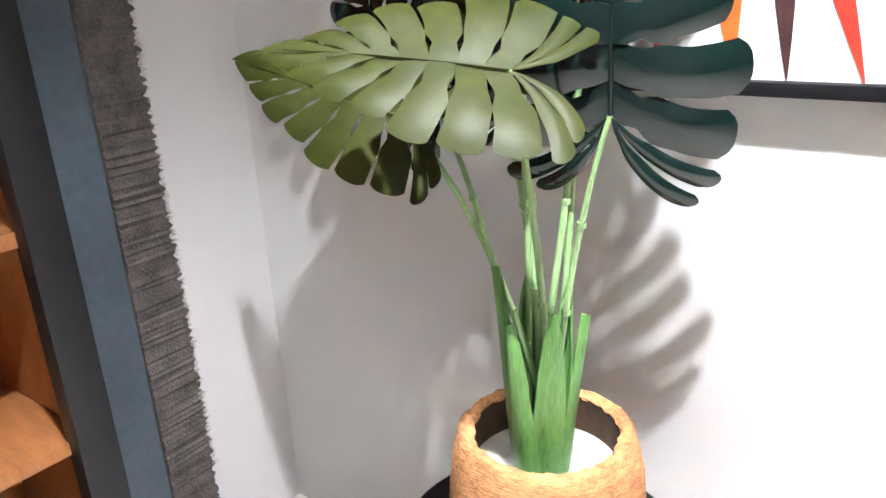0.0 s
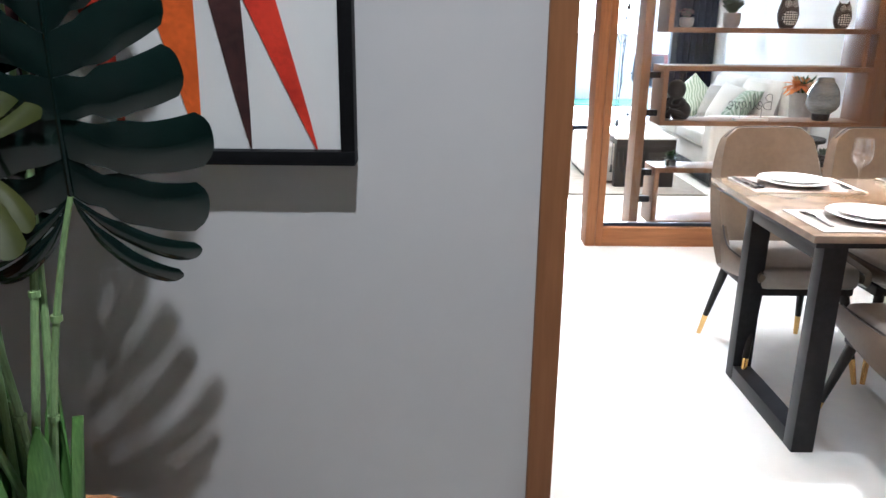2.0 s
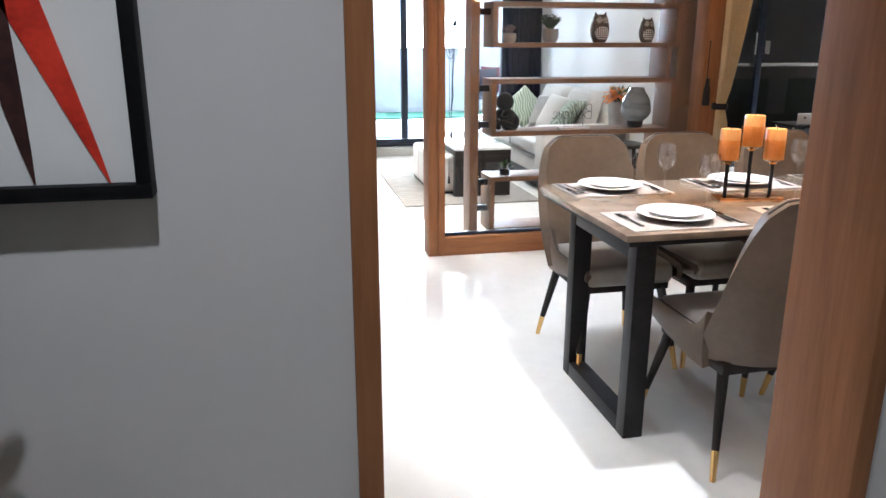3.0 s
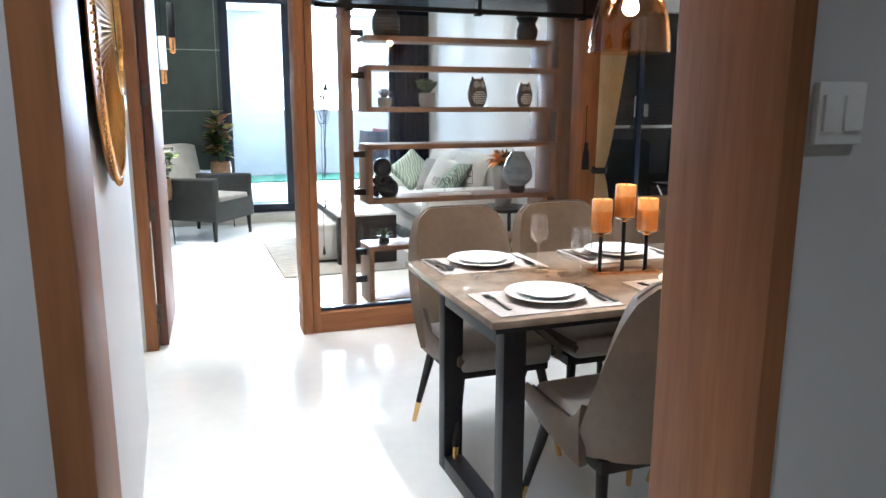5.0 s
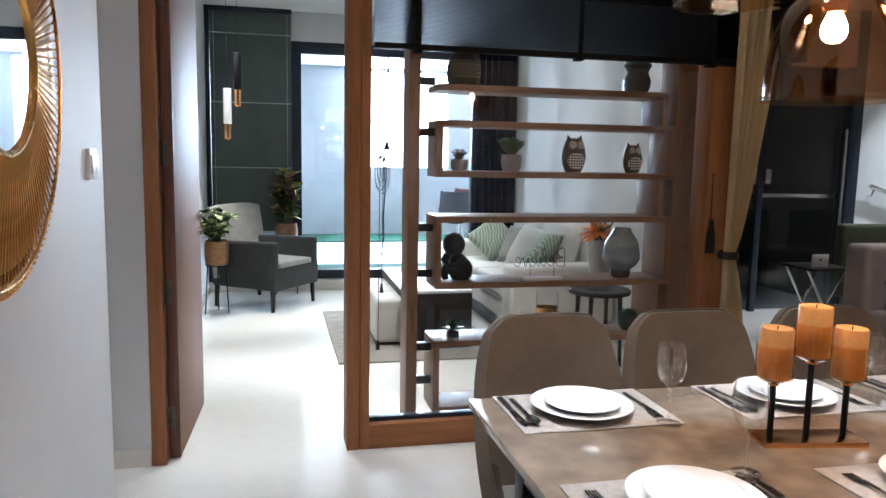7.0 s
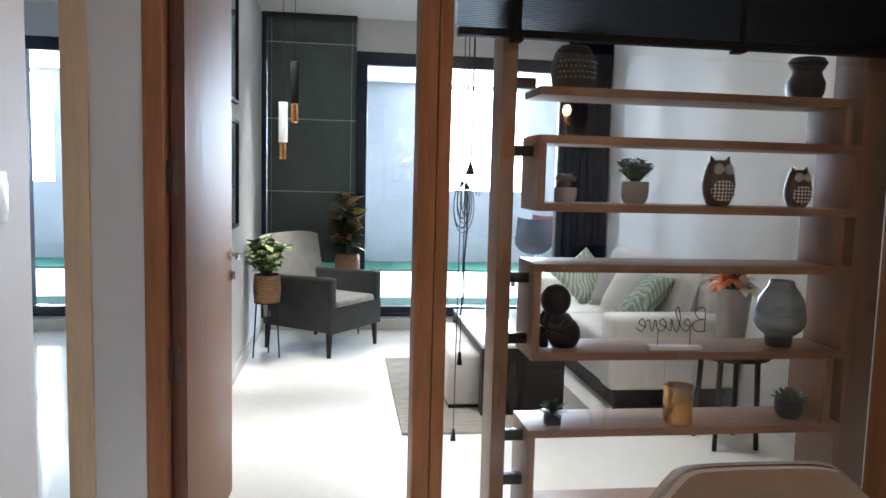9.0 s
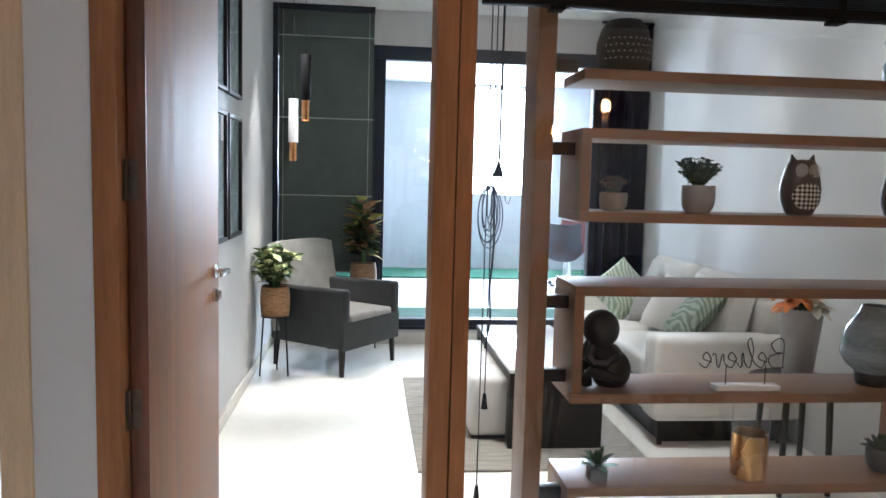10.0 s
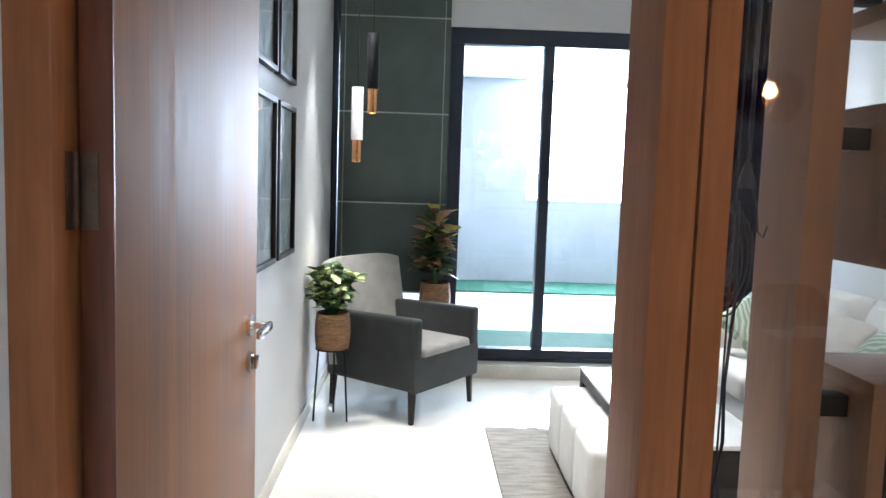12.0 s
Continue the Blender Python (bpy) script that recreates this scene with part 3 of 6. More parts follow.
for ya, yb in ((6.50, 6.70), (8.22, 8.42)):
    part("armrest", box(2.44, 3.30, ya, yb, 0.155, 0.62, 0.045, 4), CREAM_FABRIC, sofa)
part("backrest", box(3.10, 3.312, 6.62, 8.30, 0.3, 0.80, 0.05, 4), CREAM_FABRIC, sofa)
for k in range(2):
    ya = 6.71 + k * 0.755
    part("seat_cushion", box(2.44, 3.12, ya, ya + 0.745, 0.33, 0.47, 0.045, 4), CREAM_FABRIC, sofa)
    part("back_cushion", cushion(0.46, 0.73, 0.2, 0.3, m=pose(3.06, ya + 0.37, 0.68, 0, -75, 0)), CREAM_FABRIC, sofa)
for lx in (2.52, 3.22):
    for ly in (6.60, 8.32):
        part("leg", rod((lx, ly, 0), (lx, ly, 0.165), 0.014, 0.024, 12), BLACK_WOOD, sofa, "tapered black leg")

coffee = thing("coffee_table", "low dark coffee table with a white marble top", "coffee table", (1.9, 7.28, 0.014))
WHITE_MARBLE = material("white_marble", (0.80, 0.79, 0.77), 0.1, vary=0.04, scale=4, second=(0.62, 0.61, 0.6))
part("top", box(1.645, 2.16, 6.51, 7.72, 0.425, 0.445, 0.003), WHITE_MARBLE, coffee, "white marble slab")
part("apron", box(1.647, 2.158, 6.512, 7.718, 0.375, 0.425, 0.002), BLACK_WOOD, coffee)
part("leg", box(1.647, 2.158, 6.512, 6.59, 0.014, 0.375, 0.002), BLACK_WOOD, coffee)
part("leg", box(1.647, 2.158, 7.64, 7.718, 0.014, 0.375, 0.002), BLACK_WOOD, coffee)
for k in range(3):
    oy = 6.655 + k * 0.325
    o = thing("ottoman", "cream leather cube ottoman tucked beside the coffee table", "ottoman", (1.60, oy + 0.155, 0.014), group="cube ottomans")
    part("cushion", box(1.46, 1.735, oy, oy + 0.315, 0.03, 0.365, 0.04, 4), CREAM_FABRIC, o)
    part("base", box(1.475, 1.72, oy + 0.015, oy + 0.30, 0.014, 0.035), BLACK_WOOD, o)

# grey armchair in the corner, local: faces -y
arm = thing("armchair", "charcoal grey tweed armchair with a paler seat and black legs", "armchair", (0.645, 8.435, 0), 53, world_built=False)
part("seat", box(-0.255, 0.255, -0.36, 0.24, 0.29, 0.445, 0.03, 3), BEIGE_FABRIC, arm, "pale grey seat cushion")
part("seat_rail", box(-0.345, 0.345, -0.33, 0.33, 0.20, 0.30, 0.015), GREY_FABRIC, arm)
part("front_panel", box(-0.345, 0.345, -0.365, -0.33, 0.19, 0.40, 0.015), GREY_FABRIC, arm)
rows = []
for i in range(11):
    v = i / 10
    row = []
    for j in range(13):
        u = 2 * j / 12 - 1
        row.append((u * (0.34 - 0.02 * v), 0.26 + 0.10 * v - 0.05 * abs(u) ** 2.5, 0.28 + 0.66 * v - 0.03 * abs(u) ** 4 * v))
    rows.append(row)
part("backrest", thicken(sweep(bmesh.new(), rows), -0.09), BEIGE_FABRIC, arm)
for sx in (-1, 1):
    bm = box(min(sx * 0.26, sx * 0.35), max(sx * 0.26, sx * 0.35), -0.36, 0.34, 0.2, 0.615, 0.028, 3)
    for v in bm.verts:
        if v.co.z > 0.4:
            v.co.z -= 0.05 * (0.34 - v.co.y) / 0.7 * -0.4
    part("armrest", bm, GREY_FABRIC, arm)
    for yy in (-0.32, 0.31):
        part("leg", rod((sx * 0.315, yy * 1.02, 0), (sx * 0.305, yy, 0.21), 0.017, 0.026, 4), BLACK_WOOD, arm)

# shelf unit behind the glass
shelf = thing("shelf_unit", "stepped oak display shelf with posts behind the glass", "shelf", (2.2, 5.07, 0))
SY0, SY1, T = 4.95, 5.20, 0.031
LEFT = 1.53
for z, xr in ((1.752, 2.79), (1.575, 2.845), (1.321, 2.845), (1.090, 2.845), (0.748, 2.845), (0.443, 2.845), (0.09, 2.845)):
    part("board", box(LEFT, xr, SY0, SY1, z, z + T, 0.002), SHELF_WOOD, shelf)
for za, zb in ((1.352, 1.575), (0.779, 1.090), (0.121, 0.443)):
    part("upright", box(LEFT, LEFT + T, SY0 + 0.001, SY1 - 0.001, za, zb, 0.001), SHELF_WOOD_V, shelf)
    part("upright", box(2.845 - T, 2.844, SY0 + 0.001, SY1 - 0.001, za, zb, 0.001), SHELF_WOOD_V, shelf)
for za, zb, xr in ((1.606, 1.752, 2.79), (1.121, 1.321, 2.79), (0.474, 0.748, 2.79)):
    part("upright", box(xr - T, xr, SY0 + 0.001, SY1 - 0.001, za, zb, 0.001), SHELF_WOOD_V, shelf)
part("post", box(1.385, 1.442, 4.955, 5.13, 0.0, 2.55, 0.003), SHELF_WOOD_V, shelf, "full-height oak post")
part("post", box(2.854, 2.898, 4.975, 5.16, 0.0, 2.55, 0.003), SHELF_WOOD_V, shelf, "full-height oak post")
part("end_panel", box(2.897, 3.157, 5.201, 5.236, 0.0, 2.55, 0.003), SHELF_WOOD_V, shelf, "full-height oak end panel")
for z in (1.80, 1.545, 1.06, 0.82, 0.43, 0.25):
    part("bracket", box(1.442, LEFT, 5.02, 5.06, z - 0.02, z + 0.02, 0.003), BLACK_METAL, shelf, "black metal spacer bracket")


# ---- foyer things ----
def monstera_leaf(base, tip, normal, width, mat, parent, fold=0.10, droop=0.14, fingers=6, slit=0.34, gap=0.30, tipr=0.10, curl=0.07):
    """A split heart-shaped leaf: curved lobes fan out from the stalk and the midrib, with narrow slits between them."""
    base, tip = Vector(base), Vector(tip)
    along = (tip - base)
    length = along.length
    along.normalize()
    up = Vector(normal)
    up = (up - along * up.dot(along)).normalized()
    side = along.cross(up)
    bm = bmesh.new()
    nu, nv = 7, 14
    for s in (-1, 1):
        for k in range(fingers):
            rows = []
            start = slit + 0.09 * ((k * 3 + s) % 3)
            hole = 0.26 if (k + s) % 2 else 0.12
            for j in range(nv + 1):
                row = []
                for i in range(nu + 1):
                    a = i / nu
                    e = 2 * a - 1
                    v = j / nv * (1 - (tipr if k < fingers - 1 else 0.02) * e * e * abs(e))
                    open_ = max(0.0, (v - start) / (1 - start))
                    squeeze = 1.0 if v < start else 1.0 - gap * min(1.0, open_ * 4) * (0.45 + 0.55 * open_)
                    if 0.12 < v < start - 0.03:
                        squeeze -= hole * math.sin(math.pi * (v - 0.12) / (start - 0.15)) ** 2
                    u = (k + 0.5 + e * 0.5 * squeeze) / fingers
                    if k == fingers - 1 and e > 0:
                        u = (k + 0.5 + e * 0.5) / fingers
                    root = max(0.0, u - 0.22) / 0.78 * 0.72 * length
                    ang = radians(170 * (1 - u) ** 0.95 - 24 * v * (1 - u))
                    ell = width * (0.66 + 1.25 * u - 1.75 * u * u) * (1 - u) + 0.30 * length * u ** 1.4
                    ell *= 1 + 0.05 * math.sin(2.4 * k + s)
                    x, y = root + ell * v * math.cos(ang), ell * v * math.sin(ang)
                    q = y / width
                    lift = fold * q * width - droop * 1.5 * q * q * width - droop * x * abs(x) / length
                    lift += -curl * width * e * e * min(1.0, v * 2) - 0.05 * width * max(0.0, v - 0.6) ** 2 * 6 + 0.012 * width * math.sin(7 * u + 4 * v + k)
                    row.append(base + along * x + side * (s * y) + up * lift)
                rows.append(row)
            sweep(bm, rows)
    bmesh.ops.remove_doubles(bm, verts=bm.verts, dist=0.0008)
    rib = [base + along * length * t - up * droop * length * t * t + up * 0.001 for t in [i / 10 for i in range(10)]]
    leaf_ob = part("leaf", bm, mat, parent)
    part("midrib", tube(rib, 0.003, 6, taper=0.001), mat, leaf_ob)
    return leaf_ob


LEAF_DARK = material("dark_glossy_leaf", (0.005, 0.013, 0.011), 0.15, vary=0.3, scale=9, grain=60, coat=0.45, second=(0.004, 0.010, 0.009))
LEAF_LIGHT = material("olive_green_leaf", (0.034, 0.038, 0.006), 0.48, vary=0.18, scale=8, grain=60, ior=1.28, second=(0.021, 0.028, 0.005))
STEM = material("pale_green_stem", (0.26, 0.40, 0.17), 0.4, vary=0.2, scale=12, stretch=(3, 3, 0.6))
SHEATH = material("green_leaf_sheath", (0.13, 0.28, 0.07), 0.4, vary=0.25, scale=10, stretch=(4, 4, 0.5), second=(0.05, 0.13, 0.03))
COIR = material("rough_terracotta_coir", (0.52, 0.25, 0.10), 0.9, vary=0.28, scale=30, grain=120, bump=1.0, bump_scale=110, stretch=(1, 1, 3))
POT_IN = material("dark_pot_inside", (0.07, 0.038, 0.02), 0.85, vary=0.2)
PEBBLE = material("white_pebble_fill", (0.72, 0.71, 0.62), 0.7, vary=0.12, scale=60, bump=1.0, bump_scale=120)
PX, PY = -0.382, 1.0
st = thing("side_table", "round black metal side table under the plant", "side table", (PX, PY, 0))
part("top", lathe([(0, 0.462), (0.226, 0.462), (0.232, 0.467), (0.232, 0.480), (0.226, 0.485), (0, 0.485)], (PX - 0.01, PY, 0), 48), BLACK_METAL, st)
part("stem", rod((PX - 0.01, PY, 0.02), (PX - 0.01, PY, 0.462), 0.02, seg=20), BLACK_METAL, st)
part("base", lathe([(0, 0), (0.15, 0), (0.15, 0.012), (0.03, 0.022), (0, 0.022)], (PX - 0.01, PY, 0), 40), BLACK_METAL, st)
mon = thing("potted_monstera", "tall artificial monstera in a rough terracotta-coloured coir pot", "potted plant", (PX, PY, 0.485))
pot_bm = lathe([(0, 0.485), (0.102, 0.485), (0.126, 0.51), (0.141, 0.55), (0.147, 0.59), (0.146, 0.63), (0.140, 0.67), (0.131, 0.698), (0.124, 0.704), (0.114, 0.703), (0.107, 0.697)], (PX, PY, 0), 72, wobble=0.006)
random.seed(12)
for v in pot_bm.verts:
    if v.co.z > 0.49:
        v.co += Vector((random.uniform(-0.0028, 0.0028), random.uniform(-0.0028, 0.0028), random.uniform(-0.002, 0.002)))
pot = part("pot", pot_bm, COIR, mon)
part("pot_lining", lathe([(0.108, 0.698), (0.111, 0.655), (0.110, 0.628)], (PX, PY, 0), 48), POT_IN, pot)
part("pebble_fill", lathe([(0.0, 0.643), (0.053, 0.641), (0.111, 0.635)], (PX, PY, 0), 40), PEBBLE, mon, "white stone filling")
SX, SY = PX + 0.002, PY - 0.02
SPROUTS = [  # leaf base, tip, normal, half width, light?
    ((-0.385, 0.915, 1.235), (-0.645, 0.765, 1.285), (0.16, -0.62, 0.77), 0.185, 1),
    ((-0.60, 0.985, 1.150), (-0.925, 0.935, 1.245), (0.10, -0.82, 0.56), 0.165, 1),
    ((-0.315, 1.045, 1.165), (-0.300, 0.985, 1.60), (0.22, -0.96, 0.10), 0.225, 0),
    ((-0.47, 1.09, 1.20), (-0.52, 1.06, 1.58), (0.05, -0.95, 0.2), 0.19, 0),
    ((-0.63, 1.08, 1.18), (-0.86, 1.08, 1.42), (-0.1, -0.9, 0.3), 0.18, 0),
    ((-0.49, 1.05, 1.46), (-0.70, 0.90, 1.53), (0.0, -0.4, 0.9), 0.18, 1),
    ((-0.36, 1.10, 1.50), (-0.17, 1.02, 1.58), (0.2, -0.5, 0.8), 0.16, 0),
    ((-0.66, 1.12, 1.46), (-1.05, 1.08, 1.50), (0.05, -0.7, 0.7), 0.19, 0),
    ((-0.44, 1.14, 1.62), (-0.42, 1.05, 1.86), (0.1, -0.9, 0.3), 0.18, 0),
]
for k, (b, t, nrm, wid, light) in enumerate(SPROUTS):
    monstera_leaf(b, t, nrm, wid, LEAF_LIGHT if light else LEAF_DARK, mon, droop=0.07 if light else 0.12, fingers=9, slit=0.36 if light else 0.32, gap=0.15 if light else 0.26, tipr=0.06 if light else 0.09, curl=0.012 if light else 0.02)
    a = 2 * math.pi * k / len(SPROUTS)
    foot = Vector((SX + 0.022 * math.cos(a), SY + 0.022 * math.sin(a), 0.64))
    b = Vector(b)
    mid = foot.lerp(b, 0.55) + Vector(((b.x - foot.x) * -0.32, (b.y - foot.y) * (0.5 if b.z > 1.4 else -0.3), 0.04))
    path = [foot * (1 - u) ** 2 + mid * 2 * u * (1 - u) + b * u * u for u in [i / 12 for i in range(13)]]
    stalk = part("stalk", tube(path, 0.006, 8, taper=0.0036), STEM, mon)
    for q in (5, 8):
        part("node", tube([path[q] - Vector((0, 0, 0.004)), path[q] + Vector((0, 0, 0.004))], 0.0072, 8), STEM, stalk)
for k in range(6):
    a = 2 * math.pi * k / 6 + 0.3
    ox, oy = 0.030 * math.cos(a), 0.030 * math.sin(a)
    h = 0.265 + 0.06 * ((k * 5) % 4) / 3
    rows = []
    for i in range(9):
        u = i / 8
        w = 0.031 * (1 - u) ** 0.6 * (0.75 + 0.5 * u) + 0.002
        cx, cy = SX + ox * (1 + 0.9 * u), SY + oy * (1 + 0.9 * u)
        rows.append([(cx - math.sin(a) * w * q + math.cos(a) * 0.012 * (1 - q * q), cy + math.cos(a) * w * q + math.sin(a) * 0.012 * (1 - q * q), 0.638 + h * u) for q in (-1, -0.5, 0, 0.5, 1)])
    part("sheath", thicken(sweep(bmesh.new(), rows), 0.003), SHEATH, mon)

ART_PAPER = material("white_art_paper", (0.82, 0.82, 0.80), 0.6, vary=0.01)
ART_RED = material("red_print", (0.62, 0.045, 0.02), 0.5, vary=0.2, scale=14, second=(0.42, 0.02, 0.012))
ART_DARK = material("dark_maroon_print", (0.055, 0.02, 0.018), 0.5, vary=0.4, scale=10, second=(0.02, 0.012, 0.012))
ART_ORANGE = material("orange_print", (0.75, 0.13, 0.02), 0.5, vary=0.2, scale=14)
FRAME_BLACK = material("matt_black_frame", (0.006, 0.006, 0.007), 0.6, vary=0.2, scale=20, ior=1.25)
pic = thing("painting", "black-framed abstract print of red and black tapering strokes", "painting", (-0.28, 1.27, 1.167))
F0, F1, FB, FT = -0.565, -0.004, 1.167, 1.97
part("frame_bar", box(F0, F1, 1.235, 1.275, FB, FB + 0.020, 0.002), FRAME_BLACK, pic)
part("frame_bar", box(F0, F1, 1.235, 1.275, FT - 0.020, FT, 0.002), FRAME_BLACK, pic)
part("frame_bar", box(F0, F0 + 0.020, 1.2352, 1.2748, FB + 0.020, FT - 0.020, 0.002), FRAME_BLACK, pic)
part("frame_bar", box(F1 - 0.020, F1, 1.2352, 1.2748, FB + 0.020, FT - 0.020, 0.002), FRAME_BLACK, pic)
part("sheet", box(F0 + 0.019, F1 - 0.019, 1.257, 1.268, FB + 0.019, FT - 0.019), ART_PAPER, pic)


def stroke(xa, xb, za, tipx, tipz, mat):
    """A printed stroke that tapers down to a point."""
    rows = []
    for i in range(13):
        u = i / 12
        w = (1 - u) ** 0.85
        mx = (xa + xb) / 2 * (1 - u) + tipx * u
        rows.append([(mx - (xb - xa) / 2 * w - 0.001, 1.2558, za + (tipz - za) * u), (mx + (xb - xa) / 2 * w + 0.001, 1.2558, za + (tipz - za) * u)])
    part("printed_stroke", thicken(sweep(bmesh.new(), rows), 0.0008), mat, pic)


stroke(-0.307, -0.207, 1.75, -0.060, 1.187, ART_RED)
stroke(-0.272, -0.172, 1.752, -0.154, 1.188, ART_DARK)
stroke(-0.365, -0.225, 1.75, -0.226, 1.192, ART_ORANGE)
stroke(-0.46, -0.36, 1.75, -0.33, 1.19, ART_RED)
stroke(-0.54, -0.45, 1.75, -0.45, 1.20, ART_DARK)
g = part("glazing", box(F0 + 0.019, F1 - 0.019, 1.248, 1.2495, FB + 0.019, FT - 0.019), GLASS, pic, smooth=False)
g.visible_shadow = False


def switch_plate(at, rz, label):
    s = thing("light_switch", label, "light switch", at, rz, world_built=False)
    part("plate", box(-0.045, 0.045, -0.012, 0, -0.045, 0.045, 0.004), PLASTIC, s)
    for q in (-0.02, 0.02):
        part("rocker", box(q - 0.017, q + 0.017, -0.017, -0.011, -0.026, 0.026, 0.002), PLASTIC, s)
    return s


switch_plate((0.218, 3.60, 1.385), 90, "white two-gang light switch on the grey wall")
switch_plate((1.33, 1.275, 1.383), 0, "white two-gang light switch beside the doorway")

# wooden niche with a black frame at the foyer's side
FELT = material("rough_grey_felt", (0.075, 0.065, 0.058), 0.95, vary=0.3, scale=20, grain=160, bump=1.0, bump_scale=220, second=(0.03, 0.026, 0.024))
SLATE = material("blue_grey_panel", (0.05, 0.065, 0.08), 0.45, vary=0.15)
COPPER_WOOD = material("lit_copper_brown_wood", (0.36, 0.15, 0.05), 0.4, vary=0.15, stretch=(1, 5, 1))
structure("wall_foyer_return", box(-1.36, -1.262, 0.790, 0.987, 0, WALL_TOP), SLATE, "blue-grey panelled wall end in the foyer")
structure("wall_foyer_corner", box(-2.0, -1.31, 0.987, 1.275, 0, WALL_TOP), WALL, "light grey painted wall corner beside the felt strip")
NICHE_BLACK = material("satin_black_frame", (0.008, 0.008, 0.009), 0.5, vary=0.2)
niche = thing("display_cabinet", "tall copper-brown wooden cabinet in a black metal frame", "cabinet", (-1.45, 0.4, 0))
part("frame_post", box(-1.30, -1.25, 0.709, 0.787, 0, 2.4, 0.003), NICHE_BLACK, niche)
part("frame_post", box(-1.30, -1.25, -0.3, -0.222, 0, 2.4, 0.003), NICHE_BLACK, niche)
part("back_panel", box(-1.75, -1.72, -0.3, 0.787, 0, 2.4, 0.002), COPPER_WOOD, niche)
part("side_panel", box(-1.72, -1.30, 0.752, 0.782, 0, 2.4, 0.002), COPPER_WOOD, niche)
part("side_panel", box(-1.72, -1.30, -0.3, -0.27, 0, 2.4, 0.002), COPPER_WOOD, niche)
for z in (0.02, 0.48, 0.92, 1.38, 2.37):
    part("shelf_board", box(-1.72, -1.29, -0.269, 0.751, z, z + 0.03, 0.002), COPPER_WOOD, niche)
felt = thing("felt_strip", "rough dark grey felt strip along the panel edge", "wall trim", (-1.26, 0.912, 0))
bm = box(-1.271, -1.252, 0.880, 0.989, 0, 2.4)
bmesh.ops.subdivide_edges(bm, edges=[e for e in bm.edges if abs(e.verts[0].co.z - e.verts[1].co.z) > 1], cuts=420)
random.seed(3)
for v in bm.verts:
    if v.co.y > 0.977 or v.co.x > -1.26:
        v.co.y += random.uniform(-0.006, 0.008) if v.co.y > 0.977 else 0
        v.co.x += random.uniform(-0.003, 0.006) if v.co.x > -1.26 else 0
part("strip", bm, FELT, felt)
# the fuzzy edge's highlight is put into the fibres' pale colour
FUZZ = material("pale_felt_fibre", (0.42, 0.38, 0.35), 0.95, vary=0.2)
fuzz = bmesh.new()
for k in range(2600):
    z = random.uniform(0.3, 2.39)
    base = Vector((random.uniform(-1.268, -1.250), 0.990 + random.uniform(-0.004, 0.004), z))
    tip = base + Vector((random.uniform(-0.004, 0.010), random.uniform(0.003, 0.013), random.uniform(-0.007, 0.007)))
    w = Vector((0, 0, 0.0011))
    q = Vector((0.0011, 0, 0))
    v = [fuzz.verts.new(c) for c in (base + w, base - w, base + q, tip)]
    fuzz.faces.new((v[0], v[1], v[3]))
    fuzz.faces.new((v[1], v[2], v[3]))
    fuzz.faces.new((v[2], v[0], v[3]))
part("fuzzy_edge", fuzz, FUZZ, felt, "fuzzy fibres at the felt edge, highlight put into their pale colour")["kind"] = "stuff"

# ---- dining table ware ----
def tapered_strip(rows_):
    """A flat bar through (y, half width, z) rows."""
    bm = bmesh.new()
    return thicken(sweep(bm, [[(-w, y, z), (-w * 0.4, y, z + 0.0012), (w * 0.4, y, z + 0.0012), (w, y, z)] for y, w, z in rows_]), -0.0022)


